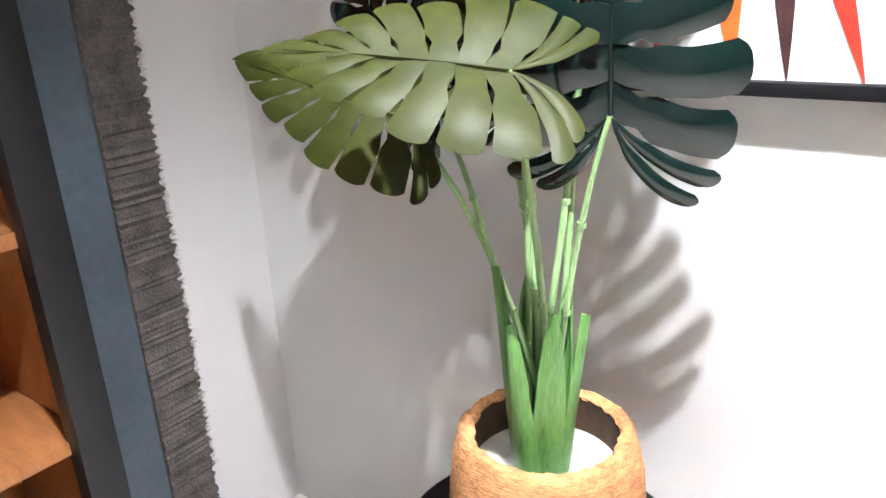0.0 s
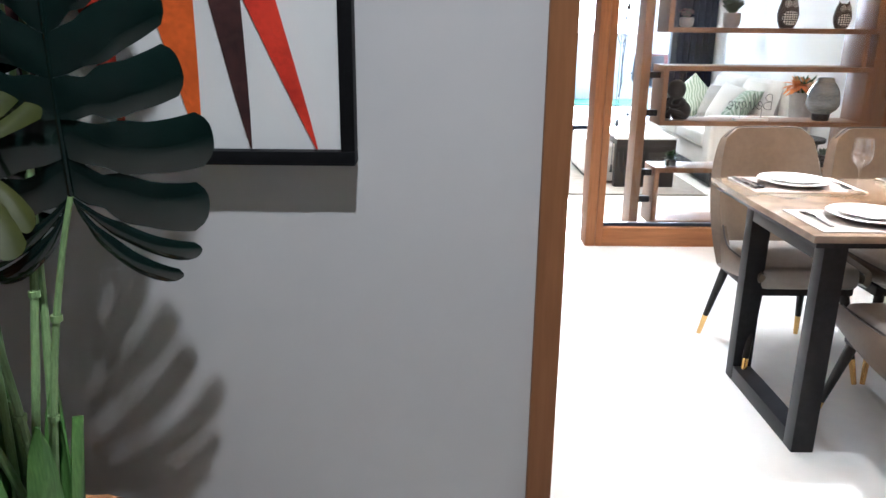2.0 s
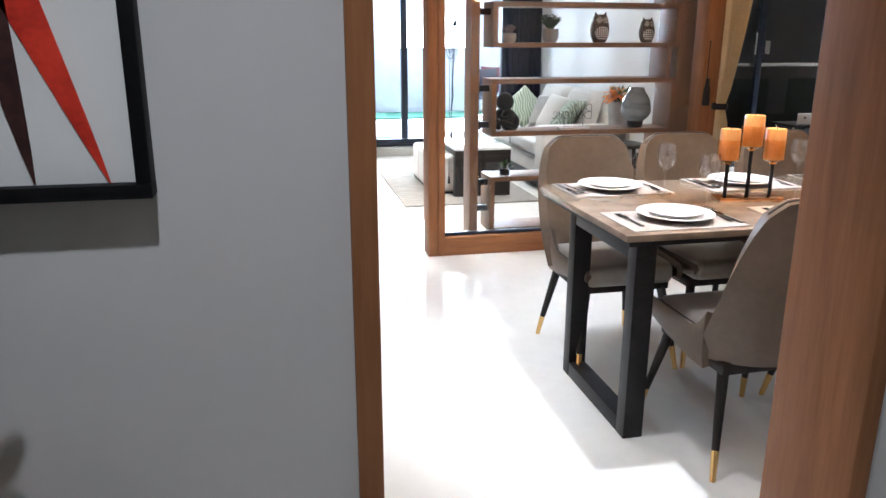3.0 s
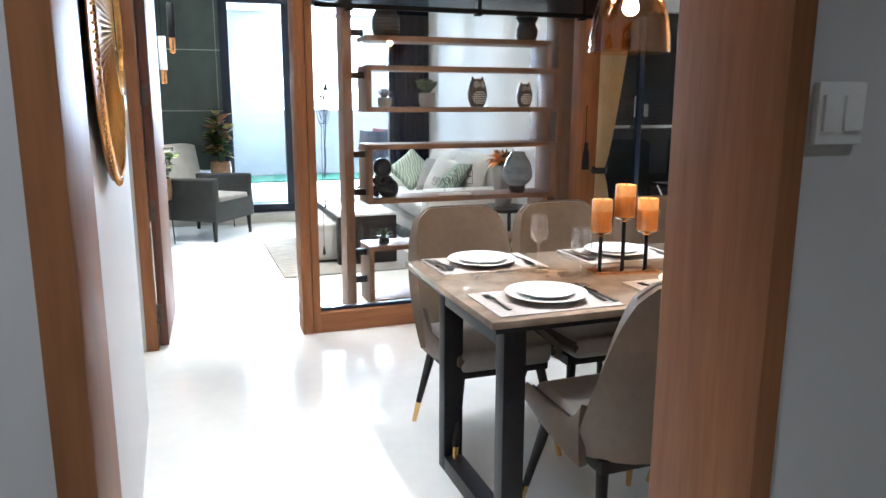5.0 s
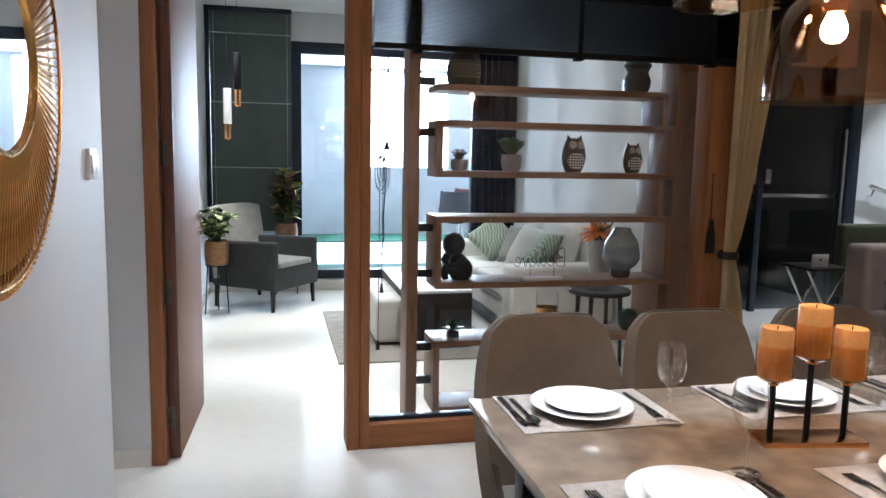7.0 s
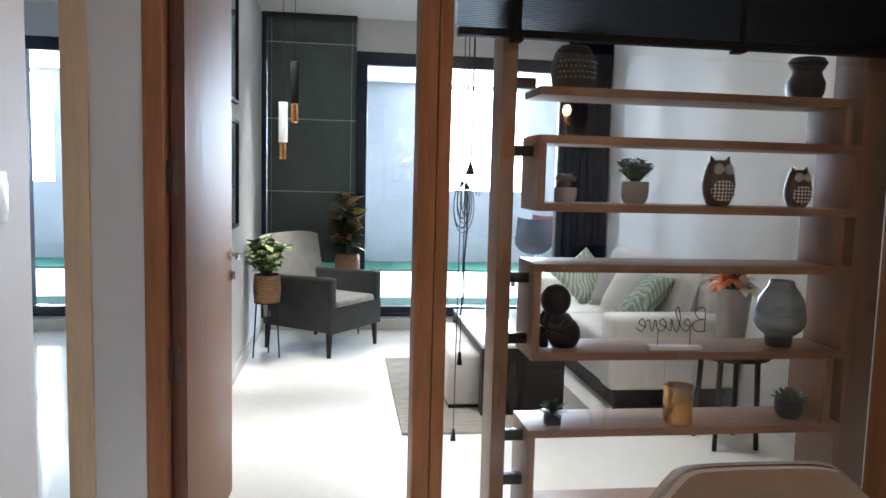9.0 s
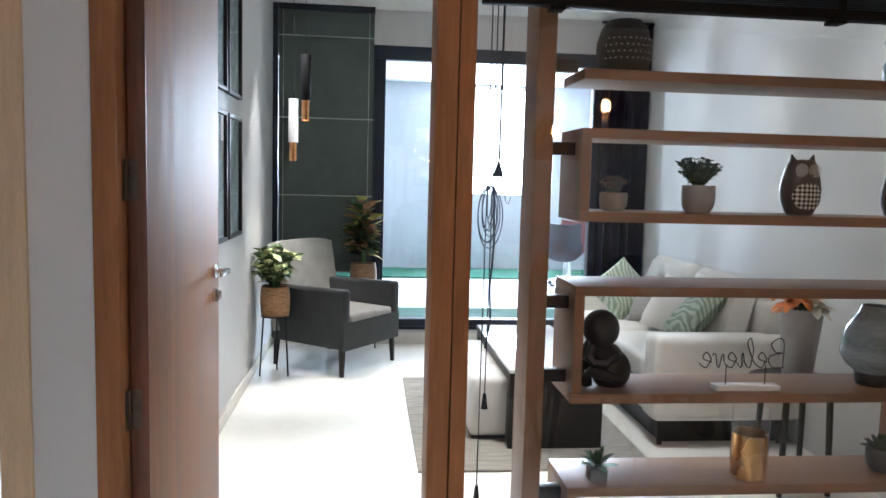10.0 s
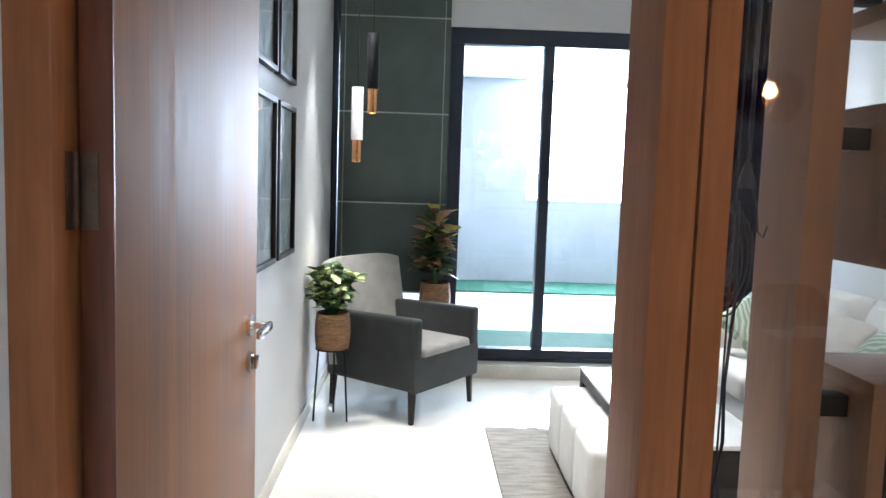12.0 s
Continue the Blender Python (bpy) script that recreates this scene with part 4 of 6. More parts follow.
def make_setting():
    """One place setting; the diner sits on the -y side."""
    items = []
    t = thing("placemat", "woven grey placemat on the marble table", "placemat", (0, 0, 0), group="placemats", world_built=False)
    part("cloth", box(-0.215, 0.215, -0.145, 0.14, 0.0005, 0.004, 0.001), MAT_CLOTH, t)
    items.append((t, Vector((0, 0, 0))))
    t = thing("dinner_plate", "round white porcelain dinner plate on a placemat", "plate", (0, 0, 0), group="dinner plates", world_built=False)
    part("body", lathe([(0, 0.004), (0.07, 0.004), (0.085, 0.007), (0.133, 0.020), (0.136, 0.0225), (0.133, 0.0245), (0.095, 0.014), (0.0, 0.011)], seg=56), PORCELAIN, t)
    items.append((t, Vector((0.012, 0.005, 0.0045))))
    t = thing("side_plate", "smaller white porcelain plate stacked on a dinner plate", "plate", (0, 0, 0), group="side plates", world_built=False)
    part("body", lathe([(0, 0.0), (0.06, 0.0), (0.075, 0.003), (0.098, 0.013), (0.1, 0.015), (0.097, 0.0165), (0.08, 0.010), (0.0, 0.007)], seg=48), PORCELAIN, t)
    items.append((t, Vector((0.012, 0.008, 0.0185))))
    t = thing("fork", "dark gunmetal table fork beside the plate", "fork", (0, 0, 0), group="forks", world_built=False)
    part("handle", tapered_strip([(-0.10, 0.006, 0.003), (-0.06, 0.0055, 0.003), (0.01, 0.003, 0.006), (0.035, 0.004, 0.006), (0.05, 0.011, 0.003), (0.062, 0.0125, 0.003)]), DARK_STEEL, t)
    for q in (-0.0105, -0.0035, 0.0035, 0.0105):
        part("tine", box(q - 0.0015, q + 0.0015, 0.06, 0.098, 0.0015, 0.004), DARK_STEEL, t)
    items.append((t, Vector((-0.165, 0.0, 0.0045))))
    t = thing("knife", "dark gunmetal table knife beside the plate", "knife", (0, 0, 0), group="knives", world_built=False)
    part("handle", tapered_strip([(-0.11, 0.008, 0.003), (-0.05, 0.0075, 0.003), (0.0, 0.006, 0.003)]), DARK_STEEL, t)
    part("blade", tapered_strip([(0.0, 0.0065, 0.003), (0.06, 0.0095, 0.003), (0.095, 0.008, 0.003), (0.115, 0.002, 0.003)]), DARK_STEEL, t)
    items.append((t, Vector((0.2, -0.01, 0.0045))))
    t = thing("spoon", "dark gunmetal table spoon beside the plate", "spoon", (0, 0, 0), group="spoons", world_built=False)
    part("handle", tapered_strip([(-0.10, 0.006, 0.003), (-0.05, 0.005, 0.004), (0.03, 0.003, 0.007), (0.05, 0.004, 0.005)]), DARK_STEEL, t)
    bowl = bmesh.new()
    sweep(bowl, [[(0.019 * math.sin(math.pi * i / 8) ** 0.7 * q, 0.045 + 0.062 * i / 8, 0.004 + 0.006 * (q * q) + 0.002 * math.cos(math.pi * i / 4)) for q in (-1, -0.5, 0, 0.5, 1)] for i in range(9)])
    part("bowl", thicken(bowl, 0.0015), DARK_STEEL, t)
    items.append((t, Vector((0.172, 0.0, 0.0045))))
    return items


setting = make_setting()
seats = [(1.508, 2.515, 0), (2.09, 2.49, 0), (2.66, 2.49, 0), (1.533, 3.075, 180), (2.147, 3.07, 180), (2.697, 3.07, 180)]
for n, (sx, sy, rz) in enumerate(seats):
    for ob, off in setting:
        m = pose(sx, sy, TOP_Z, 0, 0, rz) @ Matrix.Translation(off)
        if n == 0:
            ob.matrix_world = m
        else:
            copy_thing(ob, m)
wine = thing("wine_glass", "empty clear stemmed wine glass on the table", "wine glass", (1.705, 2.945, TOP_Z), group="wine glasses", world_built=False)
part("bowl", lathe([(0.0, 0.102), (0.012, 0.103), (0.028, 0.117), (0.037, 0.14), (0.038, 0.165), (0.033, 0.207), (0.032, 0.207), (0.0365, 0.165), (0.0355, 0.141), (0.026, 0.119), (0.0, 0.107)], seg=32), GLASSWARE, wine)
part("stem", lathe([(0.012, 0.104), (0.0045, 0.09), (0.0035, 0.05), (0.005, 0.008), (0.03, 0.004)], seg=20), GLASSWARE, wine)
part("foot", lathe([(0.0, 0.0), (0.034, 0.0), (0.035, 0.002), (0.03, 0.0042), (0.0, 0.006)], seg=32), GLASSWARE, wine)
for q in wine.children:
    q.visible_shadow = False
for wx, wy in ((1.715, 2.64), (2.335, 2.955), (2.60, 2.89), (2.86, 2.94)):
    copy_thing(wine, pose(wx, wy, TOP_Z))

HC = Vector((1.982, 2.782))
holder = thing("candle_holder", "three-cup candle holder on a copper base plate", "candle holder", (HC.x, HC.y, TOP_Z))
bm = box(-0.128, 0.128, -0.046, 0.046, 0, 0.013, 0.002)
bmesh.ops.transform(bm, matrix=pose(HC.x, HC.y, TOP_Z, 0, 0, -9), verts=bm.verts)
part("base_plate", bm, COPPER, holder, "copper base plate")
for cx, cy, hs, hc in ((1.889, 2.797, 0.140, 0.108), (1.978, 2.782, 0.193, 0.108), (2.070, 2.768, 0.140, 0.108)):
    stem = part("stem", rod((cx, cy, TOP_Z + 0.012), (cx, cy, TOP_Z + hs), 0.0075, seg=14), BLACK_METAL, holder)
    part("collar", lathe([(0, hs - 0.002), (0.012, hs), (0.016, hs + 0.008), (0.02, hs + 0.01), (0, hs + 0.012)], (cx, cy, TOP_Z), 20), BRASS, stem)
    part("cup", lathe([(0.0, hs + 0.012), (0.032, hs + 0.012), (0.0425, hs + 0.019), (0.0445, hs + 0.098), (0.0430, hs + 0.098), (0.0410, hs + 0.022), (0.031, hs + 0.016), (0, hs + 0.016)], (cx, cy, TOP_Z), 32), CANDLE_GLASS, holder, "clear champagne glass cup")
    candle = thing("candle", "amber pillar candle in a glass cup", "candle", (cx, cy, TOP_Z + hs + 0.018), group="pillar candles")
    part("wax", lathe([(0, hs + 0.018), (0.037, hs + 0.019), (0.038, hs + 0.023), (0.038, hs + hc + 0.028), (0.035, hs + hc + 0.032), (0.012, hs + hc + 0.027), (0, hs + hc + 0.026)], (cx, cy, TOP_Z), 32), WAX, candle)
    part("wick", rod((cx, cy, TOP_Z + hs + hc + 0.024), (cx + 0.002, cy, TOP_Z + hs + hc + 0.036), 0.0012, seg=6), BLACK_METAL, candle)


def pendant(x, y, z0, profile, label, watts):
    p = thing("pendant_lamp", label, "pendant lamp", (x, y, CEIL), group="dining pendants")
    part("shade", lathe(profile, (x, y, z0), 48), AMBER, p, "smoked amber glass shade")
    top = max(h for _, h in profile)
    part("cap", lathe([(0, top + 0.05), (0.02, top + 0.05), (0.028, top + 0.02), (0.028, top - 0.045), (0.022, top - 0.06), (0, top - 0.06)], (x, y, z0), 24), BRASS, p)
    part("bulb", lathe([(0.012, top - 0.058), (0.019, top - 0.07), (0.026, top - 0.087), (0.0275, top - 0.10), (0.024, top - 0.114), (0.014, top - 0.123), (0.0, top - 0.126)], (x, y, z0), 20), BULB, p, "glowing warm bulb")
    part("cord", rod((x, y, z0 + top + 0.05), (x, y, CEIL - 0.02), 0.003, seg=8), BLACK_METAL, p)
    part("ceiling_rose", lathe([(0, -0.03), (0.05, -0.025), (0.055, 0), (0, 0)], (x, y, CEIL), 28), BLACK_METAL, p)


DOME = [(0.128, 0.0), (0.131, 0.002), (0.131, 0.01), (0.129, 0.05), (0.123, 0.10), (0.112, 0.15), (0.092, 0.195), (0.066, 0.225), (0.035, 0.243),
        (0.033, 0.241), (0.064, 0.222), (0.09, 0.192), (0.109, 0.149), (0.120, 0.10), (0.126, 0.05), (0.128, 0.01)]
BARREL = [(0.10, 0.0), (0.104, 0.002), (0.112, 0.06), (0.115, 0.12), (0.105, 0.19), (0.075, 0.235), (0.035, 0.25), (0.033, 0.248), (0.073, 0.232), (0.102, 0.188), (0.112, 0.12), (0.109, 0.06)]
BOWL = [(0.085, 0.0), (0.09, 0.0), (0.125, 0.05), (0.145, 0.11), (0.138, 0.16), (0.10, 0.205), (0.035, 0.23), (0.033, 0.228), (0.098, 0.202), (0.135, 0.158), (0.142, 0.11), (0.122, 0.051)]
pendant(1.937, 2.75, 1.563, [(r * 1.075, h * 1.04) for r, h in DOME], "lit dome pendant of smoked amber glass over the table", 14)
pendant(1.662, 2.75, 1.755, BARREL, "lit barrel pendant of smoked amber glass over the table", 10)
pendant(2.235, 2.70, 1.745, BOWL, "lit bowl pendant of smoked amber glass over the table", 10)

# round sunburst mirror
mir = thing("sunburst_mirror", "round mirror in a wide gold wire sunburst frame", "mirror", (0.23, 2.76, 1.59))
MY, MZ, RI, RO = 2.76, 1.59, 0.175, 0.43
disc = rod((0.262, MY, MZ), (0.270, MY, MZ), RI, seg=64)
part("glass", disc, MIRROR, mir, "round mirror glass")
part("backing", rod((0.226, MY, MZ), (0.2615, MY, MZ), RI * 0.96, seg=48), BLACK_METAL, mir)
BRONZE = material("amber_bronze_backing", (0.30, 0.13, 0.03), 0.38, 1.0, vary=0.25, second=(0.12, 0.05, 0.015))
rim = part("rim_backing", lathe([(RI * 0.98, 0.034), (RO * 0.985, 0.012), (RO * 0.985, 0.008), (RI * 0.98, 0.026)], (0, 0, 0), 96), BRONZE, None, "amber bronze backing of the frame")
ring = [(0.272, MY + RI * math.cos(a), MZ + RI * math.sin(a)) for a in [2 * math.pi * i / 64 for i in range(65)]]
part("inner_ring", tube(ring, 0.007, 8), GOLD, mir)
ring = [(0.256, MY + RO * 0.97 * math.cos(a), MZ + RO * 0.97 * math.sin(a)) for a in [2 * math.pi * i / 96 for i in range(97)]]
part("outer_ring", tube(ring, 0.004, 6), GOLD, mir)
ray = part("ray", rod((RI, 0, 0.042), (RO, 0, 0.022), 0.0042, 0.0022, 6), GOLD)
bead = part("bead", lathe([(0, -0.006), (0.0055, 0), (0, 0.006)], (RO + 0.003, 0, 0.022), 8), GOLD)
TO_WALL = Matrix(((0, 0, 1, 0), (1, 0, 0, 0), (0, 1, 0, 0), (0, 0, 0, 1)))
rim.parent = mir
rim.matrix_basis = TO_WALL
for i in range(132):
    for proto in (ray, bead):
        ob = proto if i == 0 else new(proto.name.split(".")[0], proto.data)
        ob.parent = mir
        ob.matrix_basis = TO_WALL @ Matrix.Rotation(2 * math.pi * i / 132, 4, "Z")


# ---- living room things ----
BLIND_CLOTH = material("grey_green_blind_cloth", (0.085, 0.105, 0.095), 0.85, vary=0.08, scale=5, grain=200, bump=0.2, bump_scale=400)
BLIND_SEAM = material("pale_blind_seam", (0.34, 0.37, 0.34), 0.8)
blind = thing("roman_blind", "lowered grey-green roman blind with pale seams and bead chains", "blind", (0.5, 9.13, 0.6))
edges = [0.617, 1.27, 1.92, 2.595, 2.82]
for za, zb in zip(edges, edges[1:]):
    rows = []
    for i in range(7):
        v = i / 6
        rows.append([(0.128 + 0.787 * j / 12, 9.135 - 0.012 * math.sin(math.pi * v) + 0.002 * math.sin(j * 1.3 + za), za + 0.004 + (zb - za - 0.008) * v) for j in range(13)])
    part("fold", thicken(sweep(bmesh.new(), rows), 0.003), BLIND_CLOTH, blind)
for z in edges[:-1]:
    part("seam", rod((0.128, 9.127, z), (0.915, 9.127, z), 0.0055, seg=8), BLIND_SEAM, blind)
part("head_rail", box(0.126, 0.92, 9.10, 9.17, 2.80, CEIL - 0.001, 0.003), BLACK_FRAME, blind)
BEAD = material("white_bead_chain", (0.7, 0.7, 0.66), 0.4)
part("side_channel", box(0.081, 0.124, 9.10, 9.198, 0.10, CEIL - 0.001, 0.002), BLACK_FRAME, blind, "black side channel")
for cx in (0.165, 0.875):
    bm = bmesh.new()
    for k in range(120):
        z = 2.79 - k * 0.0165
        lathe([(0, -0.0045), (0.0042, 0), (0, 0.0045)], (cx, 9.115, z), 6, bm)
    part("bead_chain", bm, BEAD, blind, "white bead chain")


def tube_pendant(x, y, z0, z1, z2, mat, label):
    p = thing("tube_pendant", label, "pendant lamp", (x, y, CEIL), group="corner pendants")
    part("body", lathe([(0.0, z2), (0.034, z2), (0.036, z2 - 0.003), (0.036, z1), (0, z1)], (x, y, 0), 28), mat, p)
    part("tip", lathe([(0.0, z1), (0.027, z1), (0.027, z0), (0.022, z0), (0.022, z0 + 0.02), (0.0, z0 + 0.02)], (x, y, 0), 24), COPPER, p, "copper tip")
    part("lens", lathe([(0.0, z0 + 0.012), (0.0215, z0 + 0.012)], (x, y, 0), 20), LED, p, "lit lens")
    part("cord", rod((x, y, z2), (x, y, CEIL - 0.015), 0.0022, seg=6), BLACK_METAL, p)
    part("ceiling_rose", lathe([(0, -0.02), (0.04, -0.018), (0.042, 0), (0, 0)], (x, y, CEIL), 24), BLACK_METAL, p)
    lamp("tube_pendant_lamp", "SPOT", look((x, y, z0 - 0.004), (x, y + 0.001, 0)), 10, WARM, 0.015, cone=75, blend=0.5)


tube_pendant(0.338, 8.24, 1.541, 1.673, 1.985, WHITE_MARBLE, "slim pendant of white marble with a copper tip, lit")
tube_pendant(0.433, 8.14, 1.826, 1.966, 2.284, BLACK_METAL, "slim black pendant with a copper tip, lit")

ART_WASH = material("grey_watercolour_print", (0.46, 0.50, 0.50), 0.6, vary=0.35, scale=5, grain=22, stretch=(1, 2.2, 0.8), second=(0.13, 0.16, 0.17))
for ya, yb in ((6.54, 6.96), (7.015, 7.43)):
    for za, zb in ((1.065, 1.775), (1.885, 2.60)):
        p = thing("framed_print", "black-framed grey watercolour print on the wall", "picture", (0.08, (ya + yb) / 2, za), group="living room prints")
        part("frame_bar", box(0.081, 0.112, ya, yb, za, za + 0.022, 0.0015), BLACK_WOOD, p)
        part("frame_bar", box(0.081, 0.112, ya, yb, zb - 0.022, zb, 0.0015), BLACK_WOOD, p)
        part("frame_bar", box(0.0812, 0.1118, ya, ya + 0.022, za + 0.022, zb - 0.022, 0.0015), BLACK_WOOD, p)
        part("frame_bar", box(0.0812, 0.1118, yb - 0.022, yb, za + 0.022, zb - 0.022, 0.0015), BLACK_WOOD, p)
        part("print", box(0.086, 0.092, ya + 0.02, yb - 0.02, za + 0.02, zb - 0.02), ART_WASH, p)
        g = part("glazing", box(0.100, 0.1015, ya + 0.02, yb - 0.02, za + 0.02, zb - 0.02), GLASS, p, smooth=False)
        g.visible_shadow = False

RATTAN = material("woven_rattan", (0.34, 0.19, 0.09), 0.45, vary=0.25, scale=20, grain=90, stretch=(1, 1, 4), bump=0.6, bump_scale=90)
SOIL = material("dark_soil", (0.02, 0.015, 0.01), 0.95, vary=0.3)
LEAF_MID = material("mid_green_leaf", (0.05, 0.11, 0.035), 0.4, vary=0.3, scale=20, grain=90)
LEAF_PALE = material("cream_variegated_leaf", (0.55, 0.56, 0.27), 0.45, vary=0.2, scale=25, second=(0.16, 0.24, 0.07))
LEAF_RED = material("rusty_red_leaf", (0.40, 0.17, 0.10), 0.4, vary=0.25, scale=20, second=(0.12, 0.12, 0.05))
LEAF_GOLD = material("yellow_green_leaf", (0.42, 0.34, 0.06), 0.4, vary=0.25, scale=20, second=(0.14, 0.20, 0.04))
LEAF_GREY = material("grey_green_leaf", (0.085, 0.125, 0.085), 0.6, vary=0.25, scale=25)
PINK = material("dusty_pink_flower", (0.28, 0.13, 0.14), 0.7, vary=0.25, scale=30)


def leaf_blade(bm, root, way, length, width, curl=0.25, twist=0.0):
    """One small curved, pointed leaf with a fold along its rib."""
    way = Vector(way).normalized()
    side = way.cross(Vector((0, 0, 1)))
    side = (side if side.length > 0.1 else Vector((1, 0, 0))).normalized()
    up = side.cross(way)
    side = side * math.cos(twist) + up * math.sin(twist)
    up = side.cross(way)
    rows = []
    for i in range(6):
        u = i / 5
        w = width * math.sin(math.pi * (0.06 + 0.9 * u)) ** 0.8
        c = Vector(root) + way * length * u - Vector((0, 0, 1)) * curl * length * u * u
        rows.append([c - side * w + up * w * 0.3, c, c + side * w + up * w * 0.3])
    sweep(bm, rows)


def bush(parent, at, radius, height, count, size, mats, seed, lean=0.5, label=""):
    """Twigs with leaves of several colours; one leaf mesh a colour and twig mesh."""
    rng = random.Random(seed)
    meshes = [bmesh.new() for _ in mats]
    twigs = bmesh.new()
    for k in range(max(5, count // 9)):
        a = rng.uniform(0, 2 * math.pi)
        r = radius * math.sqrt(rng.uniform(0.05, 1))
        top = Vector((at[0] + r * math.cos(a), at[1] + r * math.sin(a), at[2] + height * rng.uniform(0.55, 1.0) * (1 - 0.3 * r / radius)))
        foot = Vector(at) + Vector((r * 0.15 * math.cos(a), r * 0.15 * math.sin(a), 0))
        mid = foot.lerp(top, 0.5) + Vector((0, 0, height * 0.12))
        pts = [foot * (1 - u) ** 2 + mid * 2 * u * (1 - u) + top * u * u for u in [i / 5 for i in range(6)]]
        tube(pts, size * 0.06, 5, twigs, taper=size * 0.03)
        for q in range(9):
            u = rng.uniform(0.15, 1.0)
            p = foot * (1 - u) ** 2 + mid * 2 * u * (1 - u) + top * u * u
            b = rng.uniform(0, 2 * math.pi)
            way = (math.cos(b), math.sin(b), rng.uniform(-0.2, 0.9) * (1 - lean) + lean * 0.6)
            leaf_blade(meshes[rng.randrange(len(mats))], p, way, size * rng.uniform(0.7, 1.2), size * 0.26 * rng.uniform(0.8, 1.2), rng.uniform(0.0, 0.5), rng.uniform(-0.5, 0.5))
    part("twig_work", twigs, LEAF_MID, parent)
    for bm, m in zip(meshes, mats):
        ob = part("foliage", bm, m, parent)
        ob["kind"] = "stuff"


def basket_plant(x, y, z, r, h, label, legs, height, mats, size, seed, count=150, spread=1.55):
    p = thing("potted_plant", label, "potted plant", (x, y, 0))
    basket = bmesh.new()
    n = int(h / 0.011)
    for k in range(n):
        rr = r * (0.93 + 0.09 * math.sin(math.pi * (k + 0.5) / n))
        pts = [(x + (rr + 0.0015 * math.sin(17 * a + k * 3)) * math.cos(a), y + (rr + 0.0015 * math.sin(17 * a + k * 3)) * math.sin(a), z + 0.006 + k * 0.011) for a in [2 * math.pi * i / 40 for i in range(41)]]
        tube(pts, 0.0062, 6, basket)
    part("basket", basket, RATTAN, p, "woven rattan basket")
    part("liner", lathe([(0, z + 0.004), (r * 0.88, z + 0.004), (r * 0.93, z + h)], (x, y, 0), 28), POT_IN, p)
    part("soil", lathe([(0, z + h - 0.015), (r * 0.9, z + h - 0.02)], (x, y, 0), 24), SOIL, p)
    part("stand_ring", lathe([(r * 0.7, z - 0.008), (r * 1.02, z - 0.008), (r * 1.02, z), (r * 0.7, z)], (x, y, 0), 28), BLACK_METAL, p)
    for a in legs:
        c, s = math.cos(radians(a)), math.sin(radians(a))
        part("leg", rod((x + r * 1.18 * c, y + r * 1.18 * s, 0), (x + r * 0.9 * c, y + r * 0.9 * s, z - 0.004), 0.006, seg=8), BLACK_METAL, p)
    bush(p, (x, y, z + h - 0.02), r * spread, height, count, size, mats, seed, 0.35)
    return p


basket_plant(0.235, 8.075, 0.435, 0.098, 0.215, "variegated leafy plant in a rattan basket on a black stand", (-150, -30, 90), 0.35, [LEAF_MID, LEAF_MID, LEAF_PALE, LEAF_PALE], 0.10, 5, 320)
basket_plant(0.855, 8.96, 0.50, 0.105, 0.225, "red and green croton in a rattan basket on a black stand", (-150, -30, 90), 0.60, [LEAF_MID, LEAF_RED, LEAF_GOLD, LEAF_MID, LEAF_RED, LEAF_GREY], 0.165, 8, 160, 0.6)

CURTAIN_DARK = material("dark_navy_drape", (0.004, 0.007, 0.020), 0.95, vary=0.2, bump=0.2, bump_scale=300, ior=1.12)
CURTAIN_CREAM = material("cream_sheer_drape", (0.44, 0.34, 0.19), 0.8, vary=0.06, bump=0.2, bump_scale=300)


def drape(name, label, x0, x1, y, z0, z1, mat, folds, depth, gather=None, tie_z=0.95):
    t = thing(name, label, "curtain", ((x0 + x1) / 2, y, z0))
    rows = []
    for i in range(25):
        z = z0 + (z1 - z0) * i / 24
        row = []
        for j in range(folds * 8 + 1):
            u = j / (folds * 8)
            x = x0 + (x1 - x0) * u
            dpt = depth
            if gather is not None:
                k = min(1, abs(z - tie_z) / (z1 - tie_z)) if z > tie_z else min(1, (tie_z - z) / 0.9) * 0.55
                k = k ** 0.75
                x = gather + (x - gather) * (0.16 + 0.84 * k)
                dpt = depth * (0.5 + 0.5 * k)
            row.append((x, y + dpt * math.sin(u * folds * 2 * math.pi) + 0.2 * dpt * math.sin(u * 23 + z * 2), z))
        rows.append(row)
    part("cloth", thicken(sweep(bmesh.new(), rows), 0.002), mat, t)
    part("rail", rod((x0 - 0.02, y, z1 + 0.012), (x1 + 0.02, y, z1 + 0.012), 0.012, seg=12), BLACK_METAL, t)
    return t


drape("curtain", "dark navy drape hanging beside the terrace door", 2.88, 3.31, 9.08, 0.01, 2.80, CURTAIN_DARK, 6, 0.045)
cc = drape("curtain", "cream drape tied back beside the partition post", 2.985, 3.27, 4.655, 0.02, 2.50, CURTAIN_CREAM, 6, 0.028, gather=2.985, tie_z=0.95)
part("tie_back", lathe([(0.05, -0.02), (0.055, 0), (0.05, 0.02)], (3.005, 4.655, 0.95), 16), BLACK_METAL, cc)
tas = thing("tassel", "dark hanging tassel on the partition post", "tassel", (2.95, 4.742, 0.95))
part("cord", rod((2.95, 4.744, 1.36), (2.95, 4.744, 1.12), 0.003, seg=6), BLACK_METAL, tas)
part("skirt", lathe([(0, 0.18), (0.012, 0.175), (0.014, 0.14), (0.022, 0.1), (0.026, 0.0), (0, 0.0)], (2.95, 4.734, 0.95), 16), BLACK_METAL, tas)
